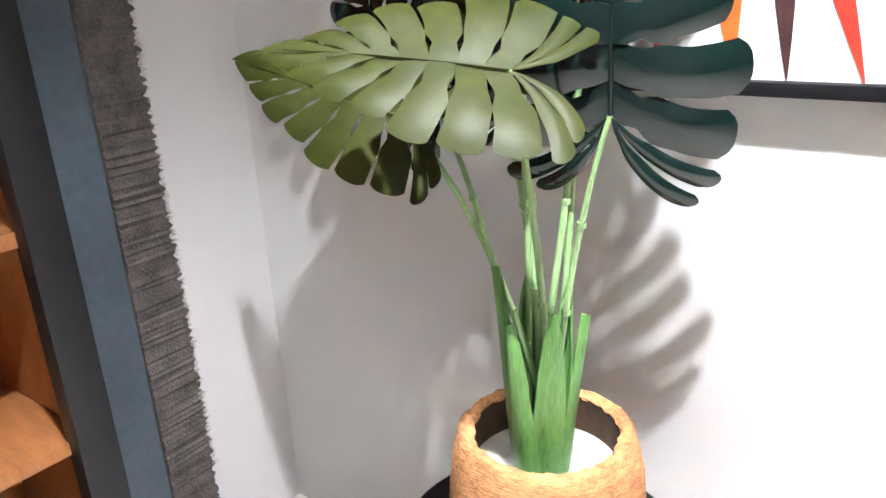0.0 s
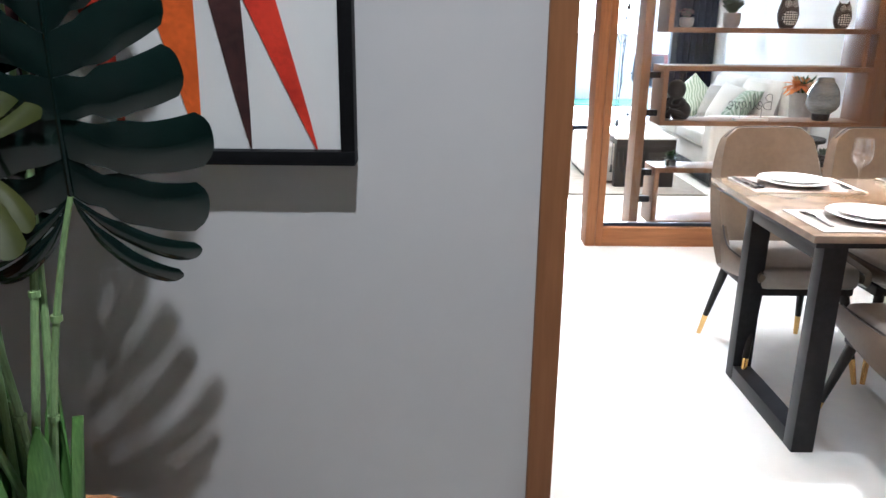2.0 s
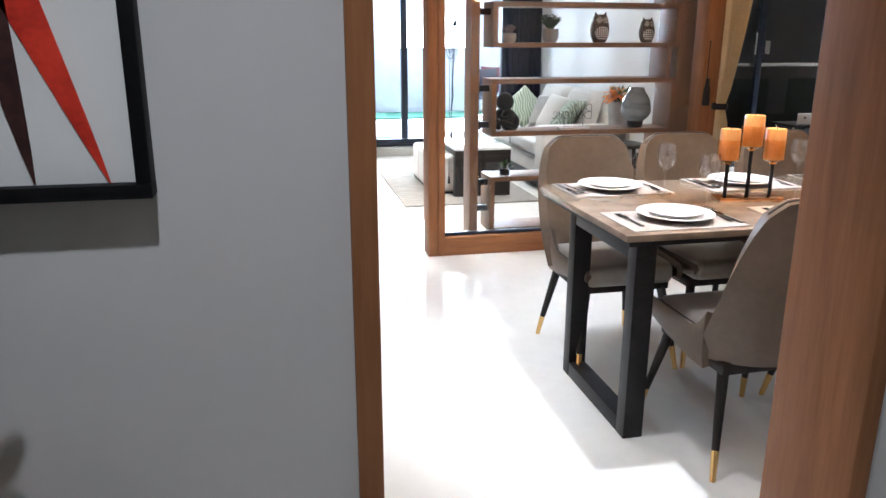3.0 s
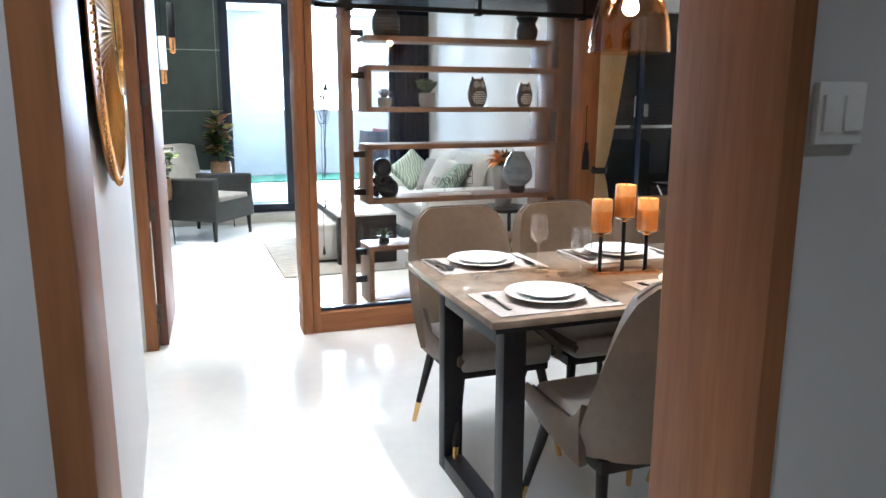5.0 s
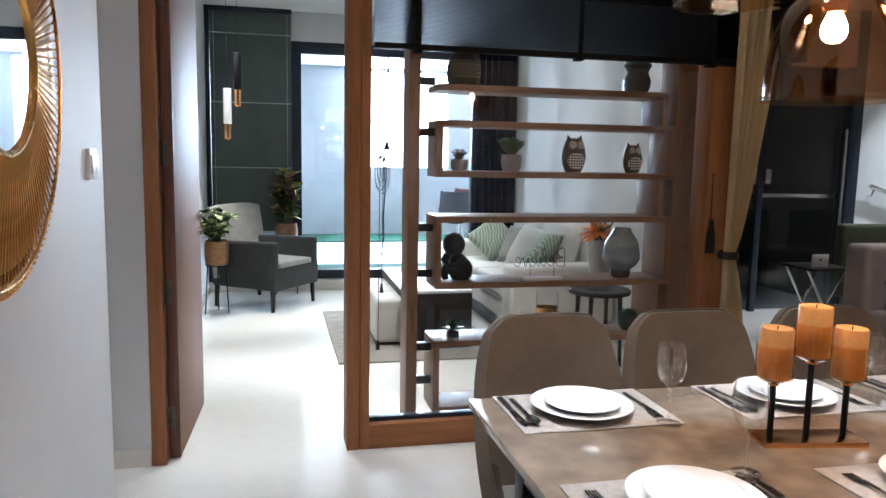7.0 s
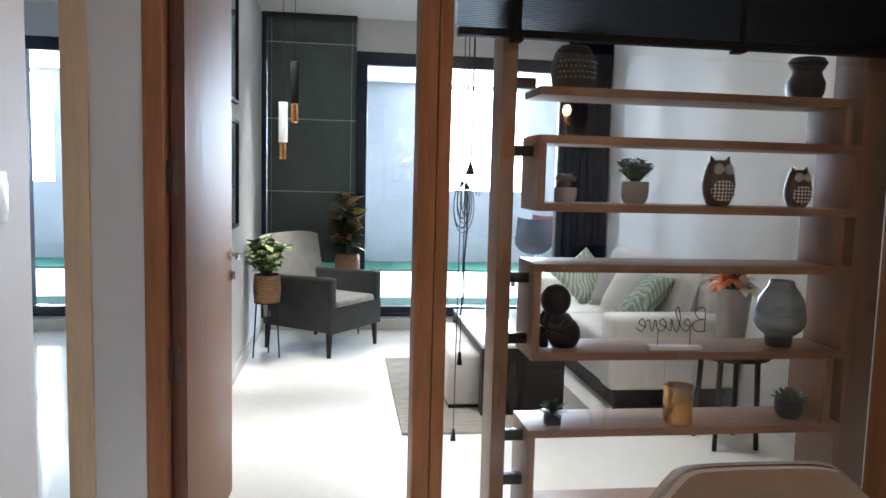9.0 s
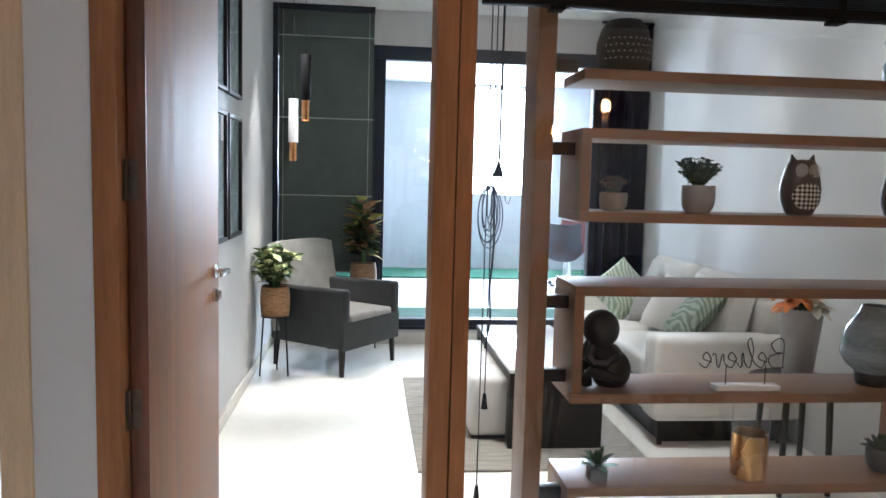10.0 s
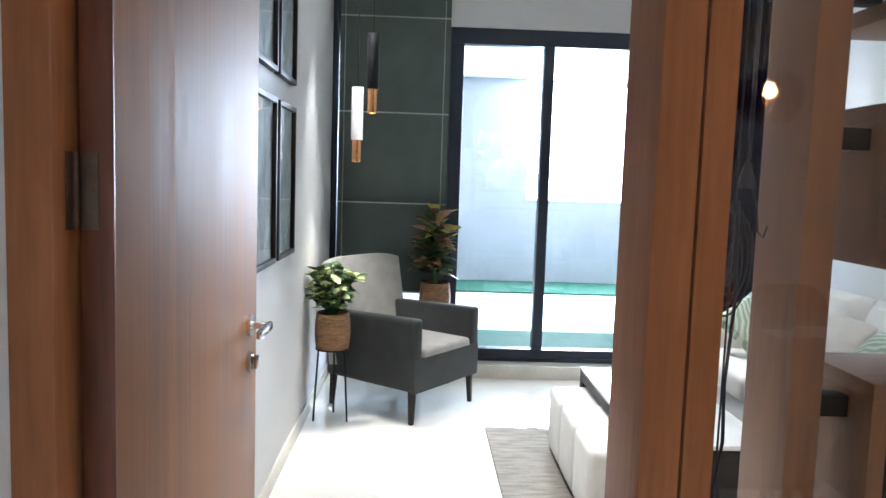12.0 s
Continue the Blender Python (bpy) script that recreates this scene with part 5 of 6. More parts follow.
part("hook", rod((2.95, 4.735, 1.36), (2.95, 4.752, 1.36), 0.004, seg=8), BLACK_METAL, tas)

# raised black venetian blinds in front of the glass, with their cords
def venetian(x, y, rz, half, label, cords):
    ven = thing("venetian_blind", label, "blind", (x, y, 1.90), rz, "venetian blinds", world_built=False)
    slat = part("slat", box(-half, half, -0.0225, 0.0225, -0.0009, 0.0009), BLACK_SLAT)
    zs = [0.035 + 0.0055 * k for k in range(44)] + [0.29 + 0.028 * k for k in range(9)]
    for k, z in enumerate(zs):
        ob = slat if k == 0 else new("slat", slat.data)
        ob.parent = ven
        ob.matrix_basis = pose(0, 0, z, 4 if z < 0.28 else 50, 0, 0)
    part("bottom_rail", box(-half, half, -0.0245, 0.0245, 0.004, 0.03, 0.003), BLACK_SLAT, ven)
    part("head_rail", box(-half, half, -0.026, 0.026, 0.55, 0.61, 0.003), BLACK_SLAT, ven)
    for u in cords:
        part("ladder_tape", box(u * half - 0.012, u * half + 0.012, -0.0262, -0.0252, 0.0, 0.55), BLACK_SLAT, ven)
        part("clip", box(u * half - 0.02, u * half + 0.02, -0.0245, 0.0245, -0.008, 0.0035, 0.002), BLACK_SLAT, ven)
    return ven


ven = venetian(2.165, 4.718, 0, 0.985, "black venetian blind, half raised, with hanging cords", (-0.8, 0.0, 0.72))
venetian(3.178, 4.555, 90, 0.13, "short black venetian blind returning beside the drape", (0.0,))
WORLD_BUILT[ven] = Vector((2.165, 4.718, 1.90))
CORD = material("navy_blind_cord", (0.015, 0.02, 0.035), 0.7)
CY = 4.93
cords = thing("blind_cord", "navy blind cords coiled and hanging behind the glass", "blind cord", (1.304, CY, CEIL))
for cx, zt in ((1.252, 0.742), (1.236, 0.45)):
    c = part("cord", tube([(cx + 0.006, CY, 2.85), (cx + 0.004, CY, 1.5), (cx + 0.003, CY, 1.2), (cx, CY, zt + 0.05)], 0.0018, 6), CORD, cords)
    part("cord_weight", lathe([(0.0, 0.048), (0.005, 0.048), (0.009, 0.01), (0.011, 0.0), (0, 0)], (cx, CY, zt), 14), BLACK_METAL, c)
part("tilt_rod", rod((1.278, CY, 2.85), (1.274, CY, 1.50), 0.0035, seg=8), CORD, cords)
part("cord_knob", lathe([(0, 0.05), (0.004, 0.045), (0.015, 0.01), (0.016, 0.0), (0, 0.0)], (1.272, CY, 1.45), 14), CORD, cords)
for k in range(8):
    h, w = 0.10 + 0.012 * k, 0.006 + 0.0045 * k
    pts = [(1.247 + 0.005 * math.sin(2.1 * k) + w * math.sin(a), CY + 0.006 * math.cos(a * 2 + k), 1.425 - h / 2 * (1 - math.cos(a)) - 0.005 * (k % 3)) for a in [2 * math.pi * i / 24 for i in range(25)]]
    part("cord_loop", tube(pts, 0.0017, 6), CORD, cords)
part("cord_loop", tube([(1.280, CY, 1.46), (1.292, CY, 1.42), (1.296, CY, 1.38), (1.306, CY, 1.37), (1.312, CY, 1.39)], 0.0017, 6), CORD, cords)
part("cord_tail", tube([(1.261, CY, 1.43), (1.266, CY, 1.25), (1.258, CY, 1.12), (1.262, CY, 1.02), (1.252, CY, 0.95), (1.248, CY, 0.93)], 0.003, 6), CORD, cords)

# ---- shelf ornaments ----
CERAMIC_GREY = material("grey_ceramic", (0.34, 0.33, 0.32), 0.45, vary=0.08, scale=20, bump=0.1)
CERAMIC_DARK = material("charcoal_ceramic", (0.032, 0.031, 0.031), 0.4, vary=0.15)
OWL_SKIN = material("dark_brown_owl_glaze", (0.075, 0.055, 0.045), 0.35, vary=0.3, scale=14)
CHECK = material("black_white_check", (0.5, 0.5, 0.5), 0.4)
nt = CHECK.node_tree
ck = nt.nodes.new("ShaderNodeTexChecker")
ck.inputs["Color1"].default_value, ck.inputs["Color2"].default_value, ck.inputs["Scale"].default_value = (0.72, 0.70, 0.66, 1), (0.02, 0.018, 0.016, 1), 100
tcn = nt.nodes.new("ShaderNodeTexCoord")
mpn = nt.nodes.new("ShaderNodeMapping")
mpn.inputs["Rotation"].default_value = (0, radians(45), 0)
mpn.inputs["Location"].default_value = (0.003, 0.1234, 0.002)
mpn.inputs["Scale"].default_value = (1, 0.001, 1)
nt.links.new(tcn.outputs["Object"], mpn.inputs[0])
nt.links.new(mpn.outputs[0], ck.inputs["Vector"])
nt.links.new(ck.outputs[0], nt.nodes["Principled BSDF"].inputs["Base Color"])
BLACK_RESIN = material("matt_black_resin", (0.008, 0.008, 0.010), 0.5, vary=0.2, scale=20)
WIRE = material("black_wire", (0.01, 0.01, 0.01), 0.5)


def owl(x, y, z, s):
    o = thing("owl_figurine", "dark ceramic owl with ringed eyes and checked belly", "figurine", (x, y, z), group="owl figurines", world_built=False)
    prof = [(0, 0), (0.036, 0), (0.043, 0.006), (0.057, 0.04), (0.062, 0.075), (0.056, 0.11), (0.049, 0.135), (0.045, 0.15), (0.034, 0.162), (0, 0.166)]
    body = lathe(prof, (0, 0, 0), 32)
    for v in body.verts:
        v.co.y *= 0.72
    for q in (-1, 1):
        own = bmesh.new()
        bmesh.ops.create_cone(own, cap_ends=True, segments=10, radius1=0.017, radius2=0.002, depth=0.034)
        bmesh.ops.transform(own, matrix=pose(q * 0.030, 0, 0.163, 0, q * 18, 0), verts=own.verts)
        merge(body, own)
    bmesh.ops.scale(body, vec=(s, s, s), verts=body.verts)
    part("body", body, OWL_SKIN, o)
    belly = bmesh.new()
    rows = []
    for i in range(13):
        a = -1 + 2 * i / 12
        w = 0.045 * math.sqrt(max(0, 1 - a * a)) + 0.0005
        zc = 0.055 + 0.042 * a
        rr = 0.057 + 0.004 * math.sin(math.pi * (i / 12))
        rows.append([(w * q, -0.72 * math.sqrt(max(0, (rr + 0.003) ** 2 - (w * q) ** 2)) - 0.0015, zc) for q in [-1 + k / 5 for k in range(11)]])
    sweep(belly, rows)
    bmesh.ops.scale(belly, vec=(s, s, s), verts=belly.verts)
    part("belly", thicken(belly, 0.002), CHECK, o, "black and white checked belly")
    for q in (-1, 1):
        for rr in (0.018, 0.0125, 0.0075, 0.003):
            ring_ = [(s * (q * 0.021 + rr * math.cos(a)), s * (-0.037 - 0.002 * (rr < 0.016)), s * (0.132 + rr * math.sin(a))) for a in [2 * math.pi * i / 20 for i in range(21)]]
            part("eye_ring", tube(ring_, 0.0012 * s, 5), PORCELAIN, o)


owl(2.305, 5.06, 1.353, 1.10)
owl(2.65, 5.06, 1.353, 0.92)


def round_pot(x, y, z, r, h, mat, label, name="potted_plant", glassy=False):
    p = thing(name, label, "potted plant", (x, y, z))
    part("pot", lathe([(0, 0), (r * 0.72, 0), (r * 0.95, h * 0.25), (r, h * 0.6), (r * 0.97, h), (r * 0.88, h), (r * 0.9, h * 0.6), (r * 0.8, h * 0.3)], (x, y, z), 32), mat, p)
    part("soil", lathe([(0, h * 0.85), (r * 0.9, h * 0.84)], (x, y, z), 24), SOIL, p)
    return p


p = round_pot(1.672, 5.06, 1.353, 0.045, 0.058, CERAMIC_GREY, "small grey bowl of dusty pink flowers on the shelf")
bush(p, (1.672, 5.06, 1.40), 0.055, 0.085, 260, 0.018, [PINK, LEAF_GREY], 11)
p = round_pot(1.955, 5.06, 1.353, 0.054, 0.088, CERAMIC_GREY, "grey pot of feathery green foliage on the shelf")
bush(p, (1.955, 5.06, 1.43), 0.072, 0.125, 480, 0.025, [LEAF_GREY, LEAF_MID], 12)
DVX = 1.69
WOVEN_BLACK = material("black_woven_clay", (0.007, 0.006, 0.006), 0.7, vary=0.3, scale=30, bump=0.4, bump_scale=120)
p = thing("dotted_vase", "squat dark woven-look vase with white dots on the top shelf", "vase", (DVX, 5.08, 1.783))
part("body", lathe([(0, 0), (0.066, 0), (0.080, 0.02), (0.087, 0.06), (0.086, 0.10), (0.072, 0.145), (0.052, 0.17), (0.046, 0.17)], (DVX, 5.08, 1.783), 32), WOVEN_BLACK, p)
for k in range(44):
    a, zz = -math.pi / 2 + 0.2 * (k % 11 - 5) + 0.1 * (k // 11 % 2), 0.045 + 0.02 * (k // 11)
    part("dot", lathe([(0, -0.0035), (0.0036, 0), (0, 0.0035)], (DVX + 0.0875 * math.cos(a), 5.08 + 0.0875 * math.sin(a), 1.783 + zz), 6), CERAMIC_GREY, p)
p = thing("dark_jug", "lumpy dark pottery jug on the top shelf", "jug", (2.665, 5.08, 1.783))
part("body", lathe([(0, 0), (0.055, 0), (0.07, 0.03), (0.075, 0.07), (0.06, 0.10), (0.055, 0.115), (0.075, 0.15), (0.06, 0.17)], (2.665, 5.08, 1.783), 24, wobble=0.03), CERAMIC_DARK, p)

# seated figure, one plain mesh
def blob(bm, at, radii, seg=28):
    own = bmesh.new()
    bmesh.ops.create_uvsphere(own, u_segments=seg, v_segments=seg * 2 // 3, radius=1)
    bmesh.ops.transform(own, matrix=Matrix.Translation(at) @ Matrix.Diagonal((*radii, 1)), verts=own.verts)
    for v in own.verts:
        v.co.z = max(v.co.z, 0.0)
    return merge(bm, own)


fig = blob(None, (0.022, 0, 0.052), (0.066, 0.058, 0.070))
blob(fig, (0.010, 0, 0.098), (0.046, 0.055, 0.044))
blob(fig, (-0.016, 0, 0.188), (0.060, 0.058, 0.063))
for q in (-1, 1):
    tube([(0.018, q * 0.050, 0.115), (-0.010, q * 0.056, 0.085), (-0.050, q * 0.045, 0.083), (-0.064, q * 0.034, 0.100), (-0.048, q * 0.02, 0.135)], 0.0145, 10, fig)
    tube([(0.040, q * 0.040, 0.028), (-0.010, q * 0.055, 0.045), (-0.058, q * 0.045, 0.056), (-0.070, q * 0.04, 0.035), (-0.068, q * 0.036, 0.012)], 0.0185, 10, fig)
f = part("seated_figure", fig, BLACK_RESIN)
f.matrix_world = pose(1.668, 5.06, 0.779)
tagged(f, "matt black resin seated figure resting its chin", "figurine")

sign = thing("word_sign", "black wire word on a small white base", "sign", (2.125, 5.0, 0.779))
part("base", box(2.02, 2.238, 4.98, 5.03, 0.779, 0.795, 0.002), PORCELAIN, sign, "white base block")
for q in (2.06, 2.195):
    part("pin", rod((q, 5.005, 0.795), (q, 5.005, 0.86), 0.0016, seg=6), WIRE, sign)
LETTERS = {  # pen strokes in letter units
    "B": [(0.1, 0), (0.18, 1.5), (0.75, 1.35), (0.55, 0.85), (0.2, 0.8), (0.85, 0.6), (0.7, 0.05), (0.1, 0)],
    "e": [(0, 0.3), (0.45, 0.5), (0.3, 0.85), (0.05, 0.45), (0.3, 0.02), (0.65, 0.25)],
    "l": [(0, 0.25), (0.4, 1.2), (0.25, 1.6), (0.1, 0.8), (0.25, 0.02), (0.5, 0.25)],
    "i": [(0, 0.25), (0.15, 0.8), (0.18, 0.05), (0.42, 0.25)],
    "v": [(0, 0.3), (0.1, 0.75), (0.3, 0.02), (0.5, 0.75), (0.65, 0.65)],
}


def smooth_path(pts, n=6):
    pts = [Vector((*p, 0)) for p in pts]
    pts = [pts[0], *pts, pts[-1]]
    out = []
    for a, b, c, d in zip(pts, pts[1:], pts[2:], pts[3:]):
        for k in range(n):
            t = k / n
            out.append(0.5 * (2 * b + (c - a) * t + (2 * a - 5 * b + 4 * c - d) * t * t + (3 * b - a - 3 * c + d) * t ** 3))
    return out + [pts[-1]]


pen = 0.0
for ch in "Believe":
    pts = smooth_path(LETTERS[ch])
    adv = {"B": 0.95, "e": 0.65, "l": 0.5, "i": 0.42, "v": 0.65}[ch]
    line = [(2.262 - (pen + q.x) * 0.066, 5.005 + 0.002 * math.sin(k), 0.850 + q.y * 0.062) for k, q in enumerate(pts)]
    part("letter", tube(line, 0.0019, 6), WIRE, sign)
    pen += adv

VASE_BLUE = material("smoky_blue_grey_glass", (0.27, 0.32, 0.35), 0.16, vary=0.12, scale=6, coat=0.3, second=(0.10, 0.125, 0.14), stretch=(1, 1, 3))
v = thing("smoky_vase", "smoky blue-grey glass vase on the shelf", "vase", (2.61, 5.06, 0.779))
part("foot", lathe([(0, 0.0), (0.047, 0.000), (0.052, 0.006), (0.055, 0.034), (0.051, 0.046), (0, 0.043)], (2.61, 5.06, 0.779), 40), CERAMIC_DARK, v, "dark glass foot")
part("body", lathe([(0.000, 0.044), (0.056, 0.044), (0.086, 0.070), (0.101, 0.096), (0.103, 0.113), (0.098, 0.156), (0.088, 0.197), (0.068, 0.231), (0.054, 0.247), (0.047, 0.272), (0.043, 0.272), (0.050, 0.245), (0.064, 0.228), (0.084, 0.195)], (2.61, 5.06, 0.779), 48), VASE_BLUE, v)
g = thing("glass_cube_plant", "spiky succulent in a clear glass cube", "potted plant", (1.64, 5.0, 0.474))
part("cube", box(1.606, 1.674, 4.968, 5.032, 0.474, 0.535, 0.004), GLASSWARE, g)
part("soil", box(1.612, 1.668, 4.974, 5.026, 0.482, 0.522, 0.003), SOIL, g)
rng = random.Random(4)
bm = bmesh.new()
for k in range(22):
    a = k * 2.4
    el = 0.25 + 0.75 * k / 22
    leaf_blade(bm, (1.64, 5.0, 0.52), (math.cos(a) * (1.1 - el), math.sin(a) * (1.1 - el), el), 0.10 * rng.uniform(0.7, 1.0), 0.011, 0.25)
part("rosette", bm, LEAF_MID, g)
HURRICANE = glass_material("clear_hurricane_glass")
h = thing("candle_cylinder", "tall glass cylinder with gold lower half on the shelf", "candle holder", (2.172, 5.03, 0.474))
part("gold_sleeve", lathe([(0, 0.002), (0.058, 0.002), (0.058, 0.15)], (2.172, 5.03, 0.474), 36), GOLD, h, "mirrored gold coating")
part("glass", lathe([(0.060, 0.0), (0.060, 0.24), (0.058, 0.24)], (2.172, 5.03, 0.474), 36), HURRICANE, h)
p = round_pot(2.68, 5.06, 0.474, 0.058, 0.082, CERAMIC_DARK, "dark round pot with a grey-green succulent on the shelf")
bm = bmesh.new()
for k in range(40):
    a = k * 2.4
    el = 0.2 + 0.8 * k / 40
    leaf_blade(bm, (2.68 + 0.02 * math.cos(a), 5.06 + 0.02 * math.sin(a), 0.54), (math.cos(a) * (1.15 - el), math.sin(a) * (1.15 - el), el), 0.06, 0.012, 0.1)
part("rosette", bm, LEAF_GREY, p)

# ---- sofa dressing, side table with lilies ----
PALM = material("palm_print_cotton", (0.55, 0.60, 0.50), 0.9, vary=0.05, bump=0.2, bump_scale=300)
nt = PALM.node_tree
wv = nt.nodes.new("ShaderNodeTexWave")
wv.inputs["Scale"].default_value, wv.inputs["Distortion"].default_value, wv.inputs["Detail"].default_value = 11, 10, 2
wv.inputs["Detail Scale"].default_value = 0.6
tcn = nt.nodes.new("ShaderNodeTexCoord")
nt.links.new(tcn.outputs["Object"], wv.inputs["Vector"])
rp = nt.nodes.new("ShaderNodeValToRGB")
rp.color_ramp.elements[0].position, rp.color_ramp.elements[0].color = 0.30, (0.22, 0.27, 0.20, 1)
rp.color_ramp.elements[1].position, rp.color_ramp.elements[1].color = 0.75, (0.42, 0.46, 0.37, 1)
nt.links.new(wv.outputs[0], rp.inputs[0])
nt.links.new(rp.outputs[0], nt.nodes["Principled BSDF"].inputs["Base Color"])
for x, y, z, rx, ry, rz, spin, size, mat, lab in ((2.735, 7.93, 0.67, 58, 0, -15, 42, 0.38, PALM, "square palm-print cushion standing on its corner"),
                                                  (2.87, 7.02, 0.655, 0, -48, -9, 6, 0.40, PALM, "square cushion with a green palm print"),
                                                  (2.90, 7.68, 0.64, 0, -60, 24, 4, 0.38, BEIGE_FABRIC, "plain pale grey scatter cushion"),
                                                  (2.89, 7.38, 0.65, 0, -60, 20, -5, 0.40, CREAM_FABRIC, "plain cream linen scatter cushion")):
    t = thing("scatter_cushion", lab + " on the sofa", "cushion", (x, y, z), group="sofa cushions", world_built=False)
    part("cover", cushion(size, size, 0.14, 0.45, 12, pose(0, 0, 0, rx, ry, rz) @ pose(0, 0, 0, 0, 0, spin), corner=0.08), mat, t)
THROW = material("off_white_knit_throw", (0.62, 0.60, 0.56), 0.95, vary=0.08, bump=0.8, bump_scale=120)
t = thing("throw", "crumpled off-white knitted throw on the sofa seat", "throw", (2.78, 6.85, 0.47))
rows = [[(2.58 + 0.44 * i / 16, 6.72 + 0.32 * j / 14, 0.478 + 0.035 * abs(math.sin(i * 1.1 + 0.6 * j)) * math.sin(math.pi * j / 14) + 0.05 * math.sin(math.pi * i / 16) * math.sin(math.pi * j / 14)) for i in range(17)] for j in range(15)]
part("cloth", thicken(sweep(bmesh.new(), rows), 0.006), THROW, t)
t = thing("round_side_table", "round black side table beside the sofa", "side table", (2.94, 6.02, 0))
part("top", lathe([(0, 0.50), (0.21, 0.50), (0.215, 0.505), (0.215, 0.525), (0.21, 0.53), (0, 0.53)], (2.94, 6.02, 0), 40), BLACK_WOOD, t)
for a in (45, 135, 225, 315):
    c, s = math.cos(radians(a)), math.sin(radians(a))
    part("leg", rod((2.94 + 0.17 * c, 6.02 + 0.17 * s, 0), (2.94 + 0.15 * c, 6.02 + 0.15 * s, 0.50), 0.013, 0.016, 12), BLACK_WOOD, t)
lil = thing("lily_vase", "tall grey conical vase of orange and white lilies", "vase", (2.94, 6.02, 0.53))
part("vase", lathe([(0, 0), (0.062, 0), (0.066, 0.01), (0.098, 0.335), (0.1, 0.345), (0.093, 0.345), (0.06, 0.02)], (2.94, 6.02, 0.53), 36), CERAMIC_GREY, lil)
LILY_W = material("white_lily_petal", (0.72, 0.68, 0.56), 0.6, vary=0.06, scale=30)
LILY_O = material("orange_lily_petal", (0.80, 0.27, 0.07), 0.6, vary=0.15, scale=30)
rng = random.Random(9)
for k in range(9):
    a = k * 2 * math.pi / 9
    r = 0.10 if k % 2 else 0.06
    c = Vector((2.94 + r * math.cos(a), 6.02 + r * math.sin(a), 0.90 + 0.05 * rng.random()))
    out = Vector((math.cos(a), math.sin(a), 0.6)).normalized()
    stalk = part("flower_stalk", tube([(2.94, 6.02, 0.80), c - out * 0.03], 0.003, 6), LEAF_MID, lil)
    bm = bmesh.new()
    s1 = out.orthogonal().normalized()
    s2 = out.cross(s1)
    for q in range(6):
        b = q * math.pi / 3
        leaf_blade(bm, c - out * 0.03, out * 0.8 + (s1 * math.cos(b) + s2 * math.sin(b)) * 0.9, 0.10, 0.024, 0.25)
    part("bloom", bm, LILY_O if math.cos(a) < 0.1 else LILY_W, stalk)
bm = bmesh.new()
for k in range(16):
    a = k * 2.4
    leaf_blade(bm, (2.94, 6.02, 0.86), (math.cos(a) * 0.5, math.sin(a) * 0.5, 0.9), 0.22 * rng.uniform(0.6, 1), 0.014, 0.15)
part("foliage", bm, LEAF_MID, lil)["kind"] = "stuff"

# ---- hall, bedroom and terrace things seen from afar ----
MAUVE = material("brown_upholstery", (0.20, 0.14, 0.115), 0.85, vary=0.08, bump=0.2, bump_scale=300, sheen=0.2)
s = thing("hall_sofa", "dusty brown tufted sofa with plain arms in the hall", "sofa", (4.7, 5.2, 0))
part("base", box(4.05, 5.6, 4.95, 5.75, 0.08, 0.42, 0.03, 3), MAUVE, s)
part("armrest", box(4.0, 5.6, 4.85, 4.98, 0.08, 0.63, 0.03, 3), MAUVE, s)
part("seat_cushion", box(4.16, 5.55, 4.98, 5.55, 0.42, 0.5, 0.03, 3), MAUVE, s)
bm = box(4.0, 5.6, 5.55, 5.78, 0.2, 0.87, 0.05, 3)
part("backrest", bm, MAUVE, s)
for i in range(6):
    for j in range(2):
        part("tuft_button", lathe([(0, -0.012), (0.016, 0), (0, 0.012)], (4.15 + 0.26 * i, 5.548, 0.62 + 0.14 * j), 10), PIPING, s)
for qx in (4.1, 5.5):
    for qy in (4.92, 5.7):
        part("leg", rod((qx, qy, 0), (qx, qy, 0.09), 0.02, seg=10), BLACK_WOOD, s)
s.location.x += 0.70
for x, z, mat in ((5.25, 0.64, CREAM_FABRIC), (5.55, 0.64, LEATHER)):
    t = thing("scatter_cushion", "small scatter cushion on the brown sofa", "cushion", (x, 5.36, z), group="hall cushions", world_built=False)
    part("cover", cushion(0.36, 0.36, 0.13, 0.45, 10, pose(0, 0, 0, 68, 10, 12), corner=0.08), mat, t)
OLIVE = material("olive_green_upholstery", (0.045, 0.048, 0.020), 0.85, vary=0.1)
for x in (5.66, 6.5):
    s = thing("hall_chair", "olive green upholstered chair in the hall", "chair", (x, 6.4, 0), group="hall chairs")
    part("seat", box(x - 0.27, x + 0.27, 6.15, 6.65, 0.3, 0.45, 0.03, 3), OLIVE, s)
    part("backrest", box(x - 0.27, x + 0.27, 6.58, 6.68, 0.4, 0.92, 0.03, 3), OLIVE, s)
    for qx in (-0.23, 0.23):
        for qy in (6.2, 6.62):
            part("leg", rod((x + qx, qy, 0), (x + qx, qy, 0.31), 0.015, seg=8), BLACK_WOOD, s)
s = thing("card_stand", "small table on crossed chrome legs with a card", "table", (4.940, 6.3, 0))
part("top", box(4.740, 5.120, 6.15, 6.5, 0.60, 0.62, 0.003), BLACK_WOOD, s)
for xa, xb in ((4.760, 5.100), (5.100, 4.760)):
    part("leg", rod((xa, 6.2, 0), (xb, 6.2, 0.6), 0.01, seg=8), CHROME, s)
    part("leg", rod((xa, 6.45, 0), (xb, 6.45, 0.6), 0.01, seg=8), CHROME, s)
c = thing("card", "small white folded card on the table", "card", (4.900, 6.25, 0.62))
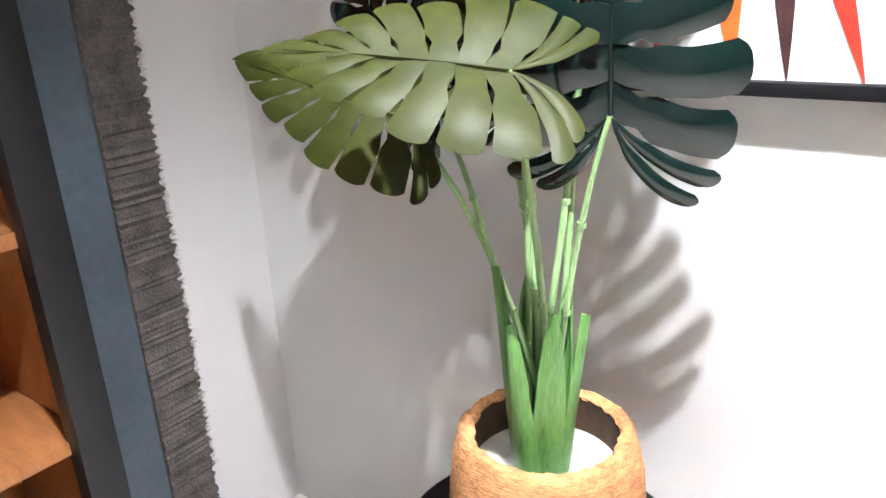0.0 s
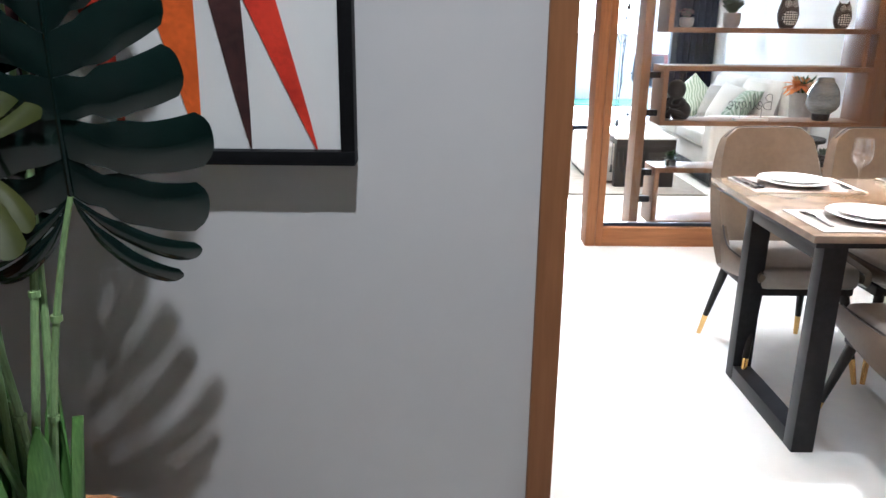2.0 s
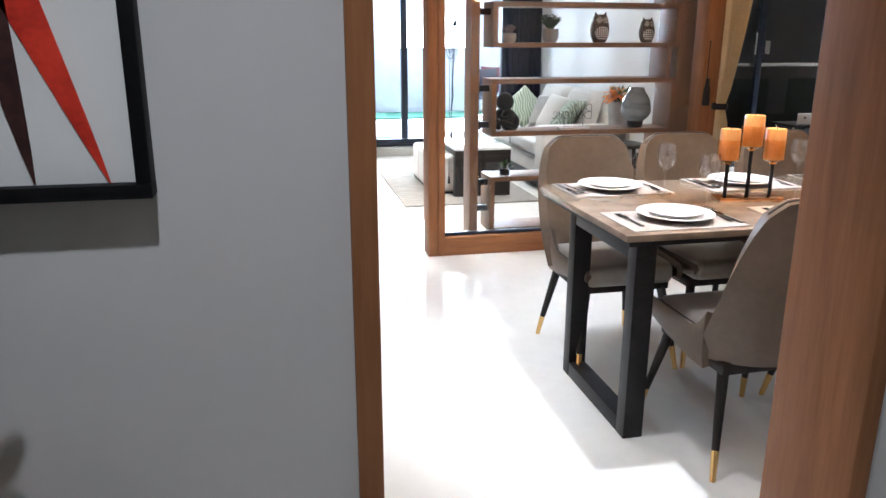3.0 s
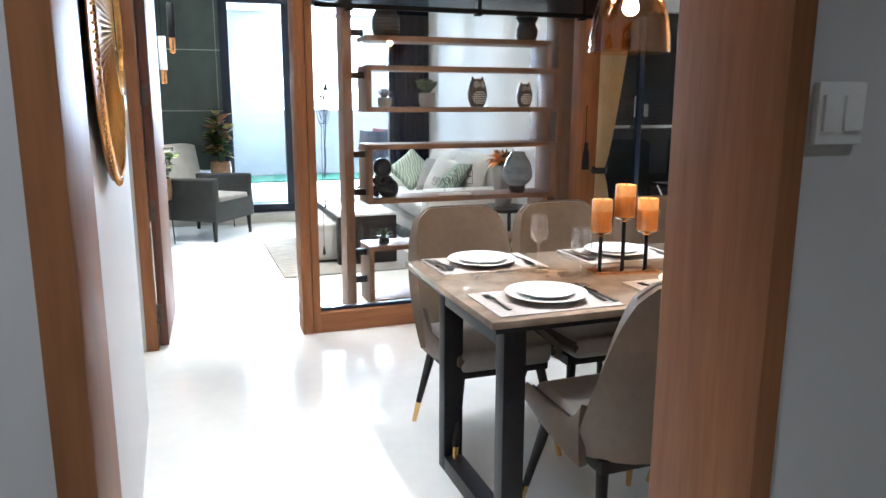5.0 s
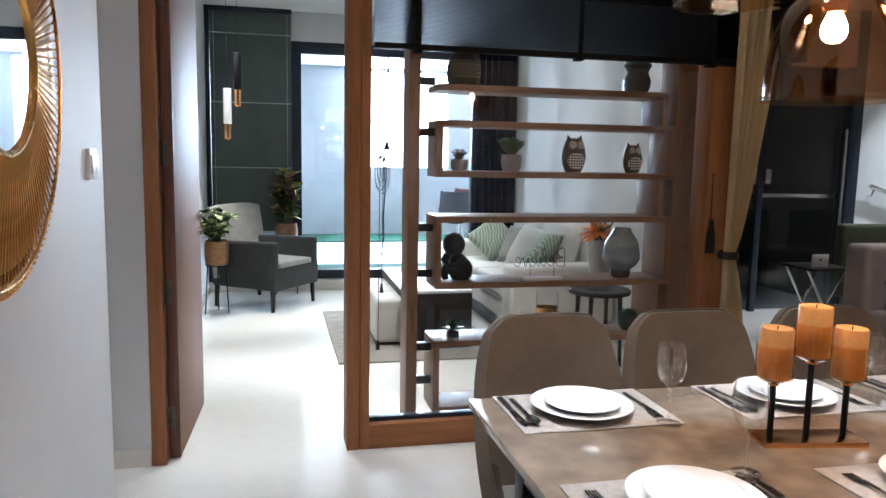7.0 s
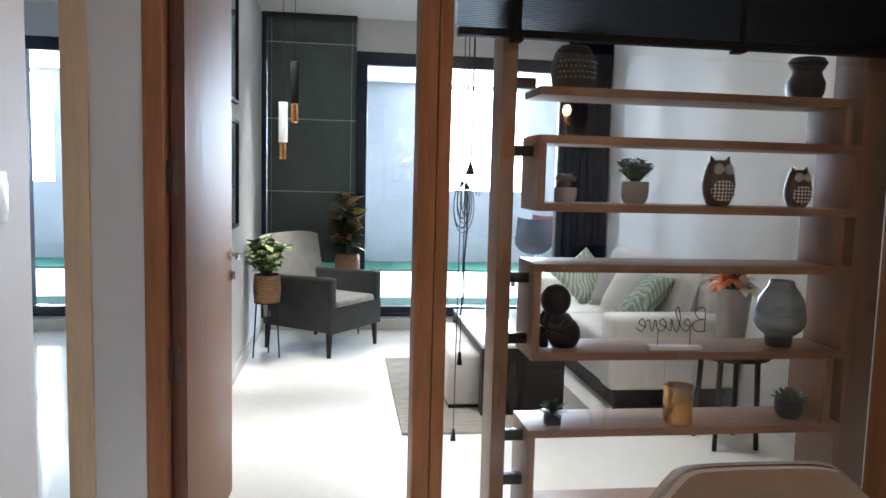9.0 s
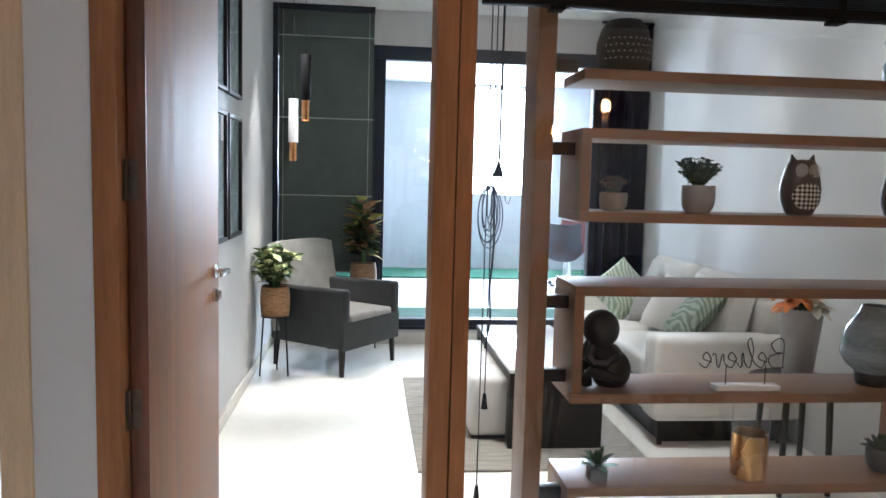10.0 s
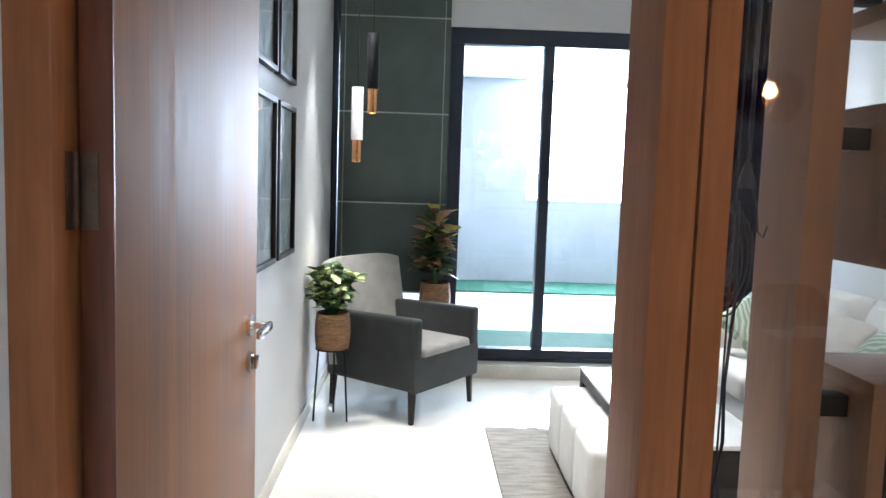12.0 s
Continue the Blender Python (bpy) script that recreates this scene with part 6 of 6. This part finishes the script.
part("sheet", box(4.820, 4.970, 6.235, 6.24, 0.62, 0.72, 0.001), PLASTIC, c)
part("mark", box(4.885, 4.905, 6.232, 6.2345, 0.67, 0.685), BLACK_METAL, c)

NAVY = material("navy_bedspread", (0.015, 0.025, 0.09), 0.85, vary=0.15, bump=0.3, bump_scale=200)
b = thing("bed", "bed with a navy spread and a white upholstered base", "bed", (-2.6, 7.4, 0))
part("base", box(-3.6, -1.62, 6.6, 8.25, 0.12, 0.36, 0.04, 3), CREAM_FABRIC, b)
part("mattress", box(-3.58, -1.64, 6.62, 8.23, 0.36, 0.5, 0.05, 3), NAVY, b, "navy bedspread")
for qx in (-3.5, -1.72):
    for qy in (6.7, 8.15):
        part("leg", box(qx - 0.03, qx + 0.03, qy - 0.03, qy + 0.03, 0, 0.125), BLACK_WOOD, b)
t = thing("bistro_table", "small round white bistro table on the terrace", "table", (-3.3, 11.6, 0.0))
part("top", lathe([(0, 0.93), (0.32, 0.93), (0.32, 0.95), (0, 0.95)], (-3.3, 11.6, 0.0), 36), PLASTIC, t)
part("stem", rod((-3.3, 11.6, 0.012), (-3.3, 11.6, 0.93), 0.025), CHROME, t)
part("base", lathe([(0, 0.0), (0.2, 0.0), (0.2, 0.015), (0, 0.025)], (-3.3, 11.6, 0.0), 28), CHROME, t)
RED_SHELL = material("dark_red_shell", (0.16, 0.03, 0.03), 0.45)
def desk_chair(x, y, rz, mat, label):
    """A moulded bucket chair on a five-star base with castors; local: faces -y."""
    c = thing("desk_chair", label, "chair", (x, y, 0.0), rz, "terrace chairs", world_built=False)
    rows = []
    for i in range(14):
        v = i / 13
        back = max(0.0, (v - 0.45) / 0.55)
        yy = -0.23 + 0.43 * min(1, v * 2.0) + 0.07 * back
        zz = 0.45 + 0.47 * back ** 1.1
        wide = 0.25 - 0.03 * back
        rows.append([(q * wide, yy - 0.10 * abs(q) ** 2.4 * back ** 0.5, zz + (0.10 * (1 - back) + 0.02) * abs(q) ** 3) for q in [-1 + k / 6 for k in range(13)]])
    part("shell", thicken(sweep(bmesh.new(), rows), 0.014), mat, c)
    for sx in (-1, 1):
        part("armrest", tube([(sx * 0.25, 0.16, 0.66), (sx * 0.27, 0.0, 0.66), (sx * 0.27, -0.14, 0.64), (sx * 0.25, -0.16, 0.52)], 0.014, 8), BLACK_METAL, c)
    part("column", rod((0, 0, 0.10), (0, 0, 0.45), 0.026, seg=16), CHROME, c, "chrome gas column")
    for k in range(5):
        a = 2 * math.pi * k / 5 + 0.3
        e = Vector((0.29 * math.cos(a), 0.29 * math.sin(a), 0.075))
        leg = part("leg", rod((0, 0, 0.115), e, 0.022, 0.013, 10), CHROME, c)
        part("castor", rod(e + Vector((0.012 * math.sin(a), -0.012 * math.cos(a), -0.045)), e + Vector((-0.012 * math.sin(a), 0.012 * math.cos(a), -0.045)), 0.03, seg=14), BLACK_METAL, leg)
    return c


desk_chair(3.35, 11.75, 150, BLACK_FRAME, "dark navy moulded desk chair with chrome castor base on the terrace")
desk_chair(3.64, 12.6, 190, RED_SHELL, "dark red moulded desk chair with chrome castor base on the terrace")
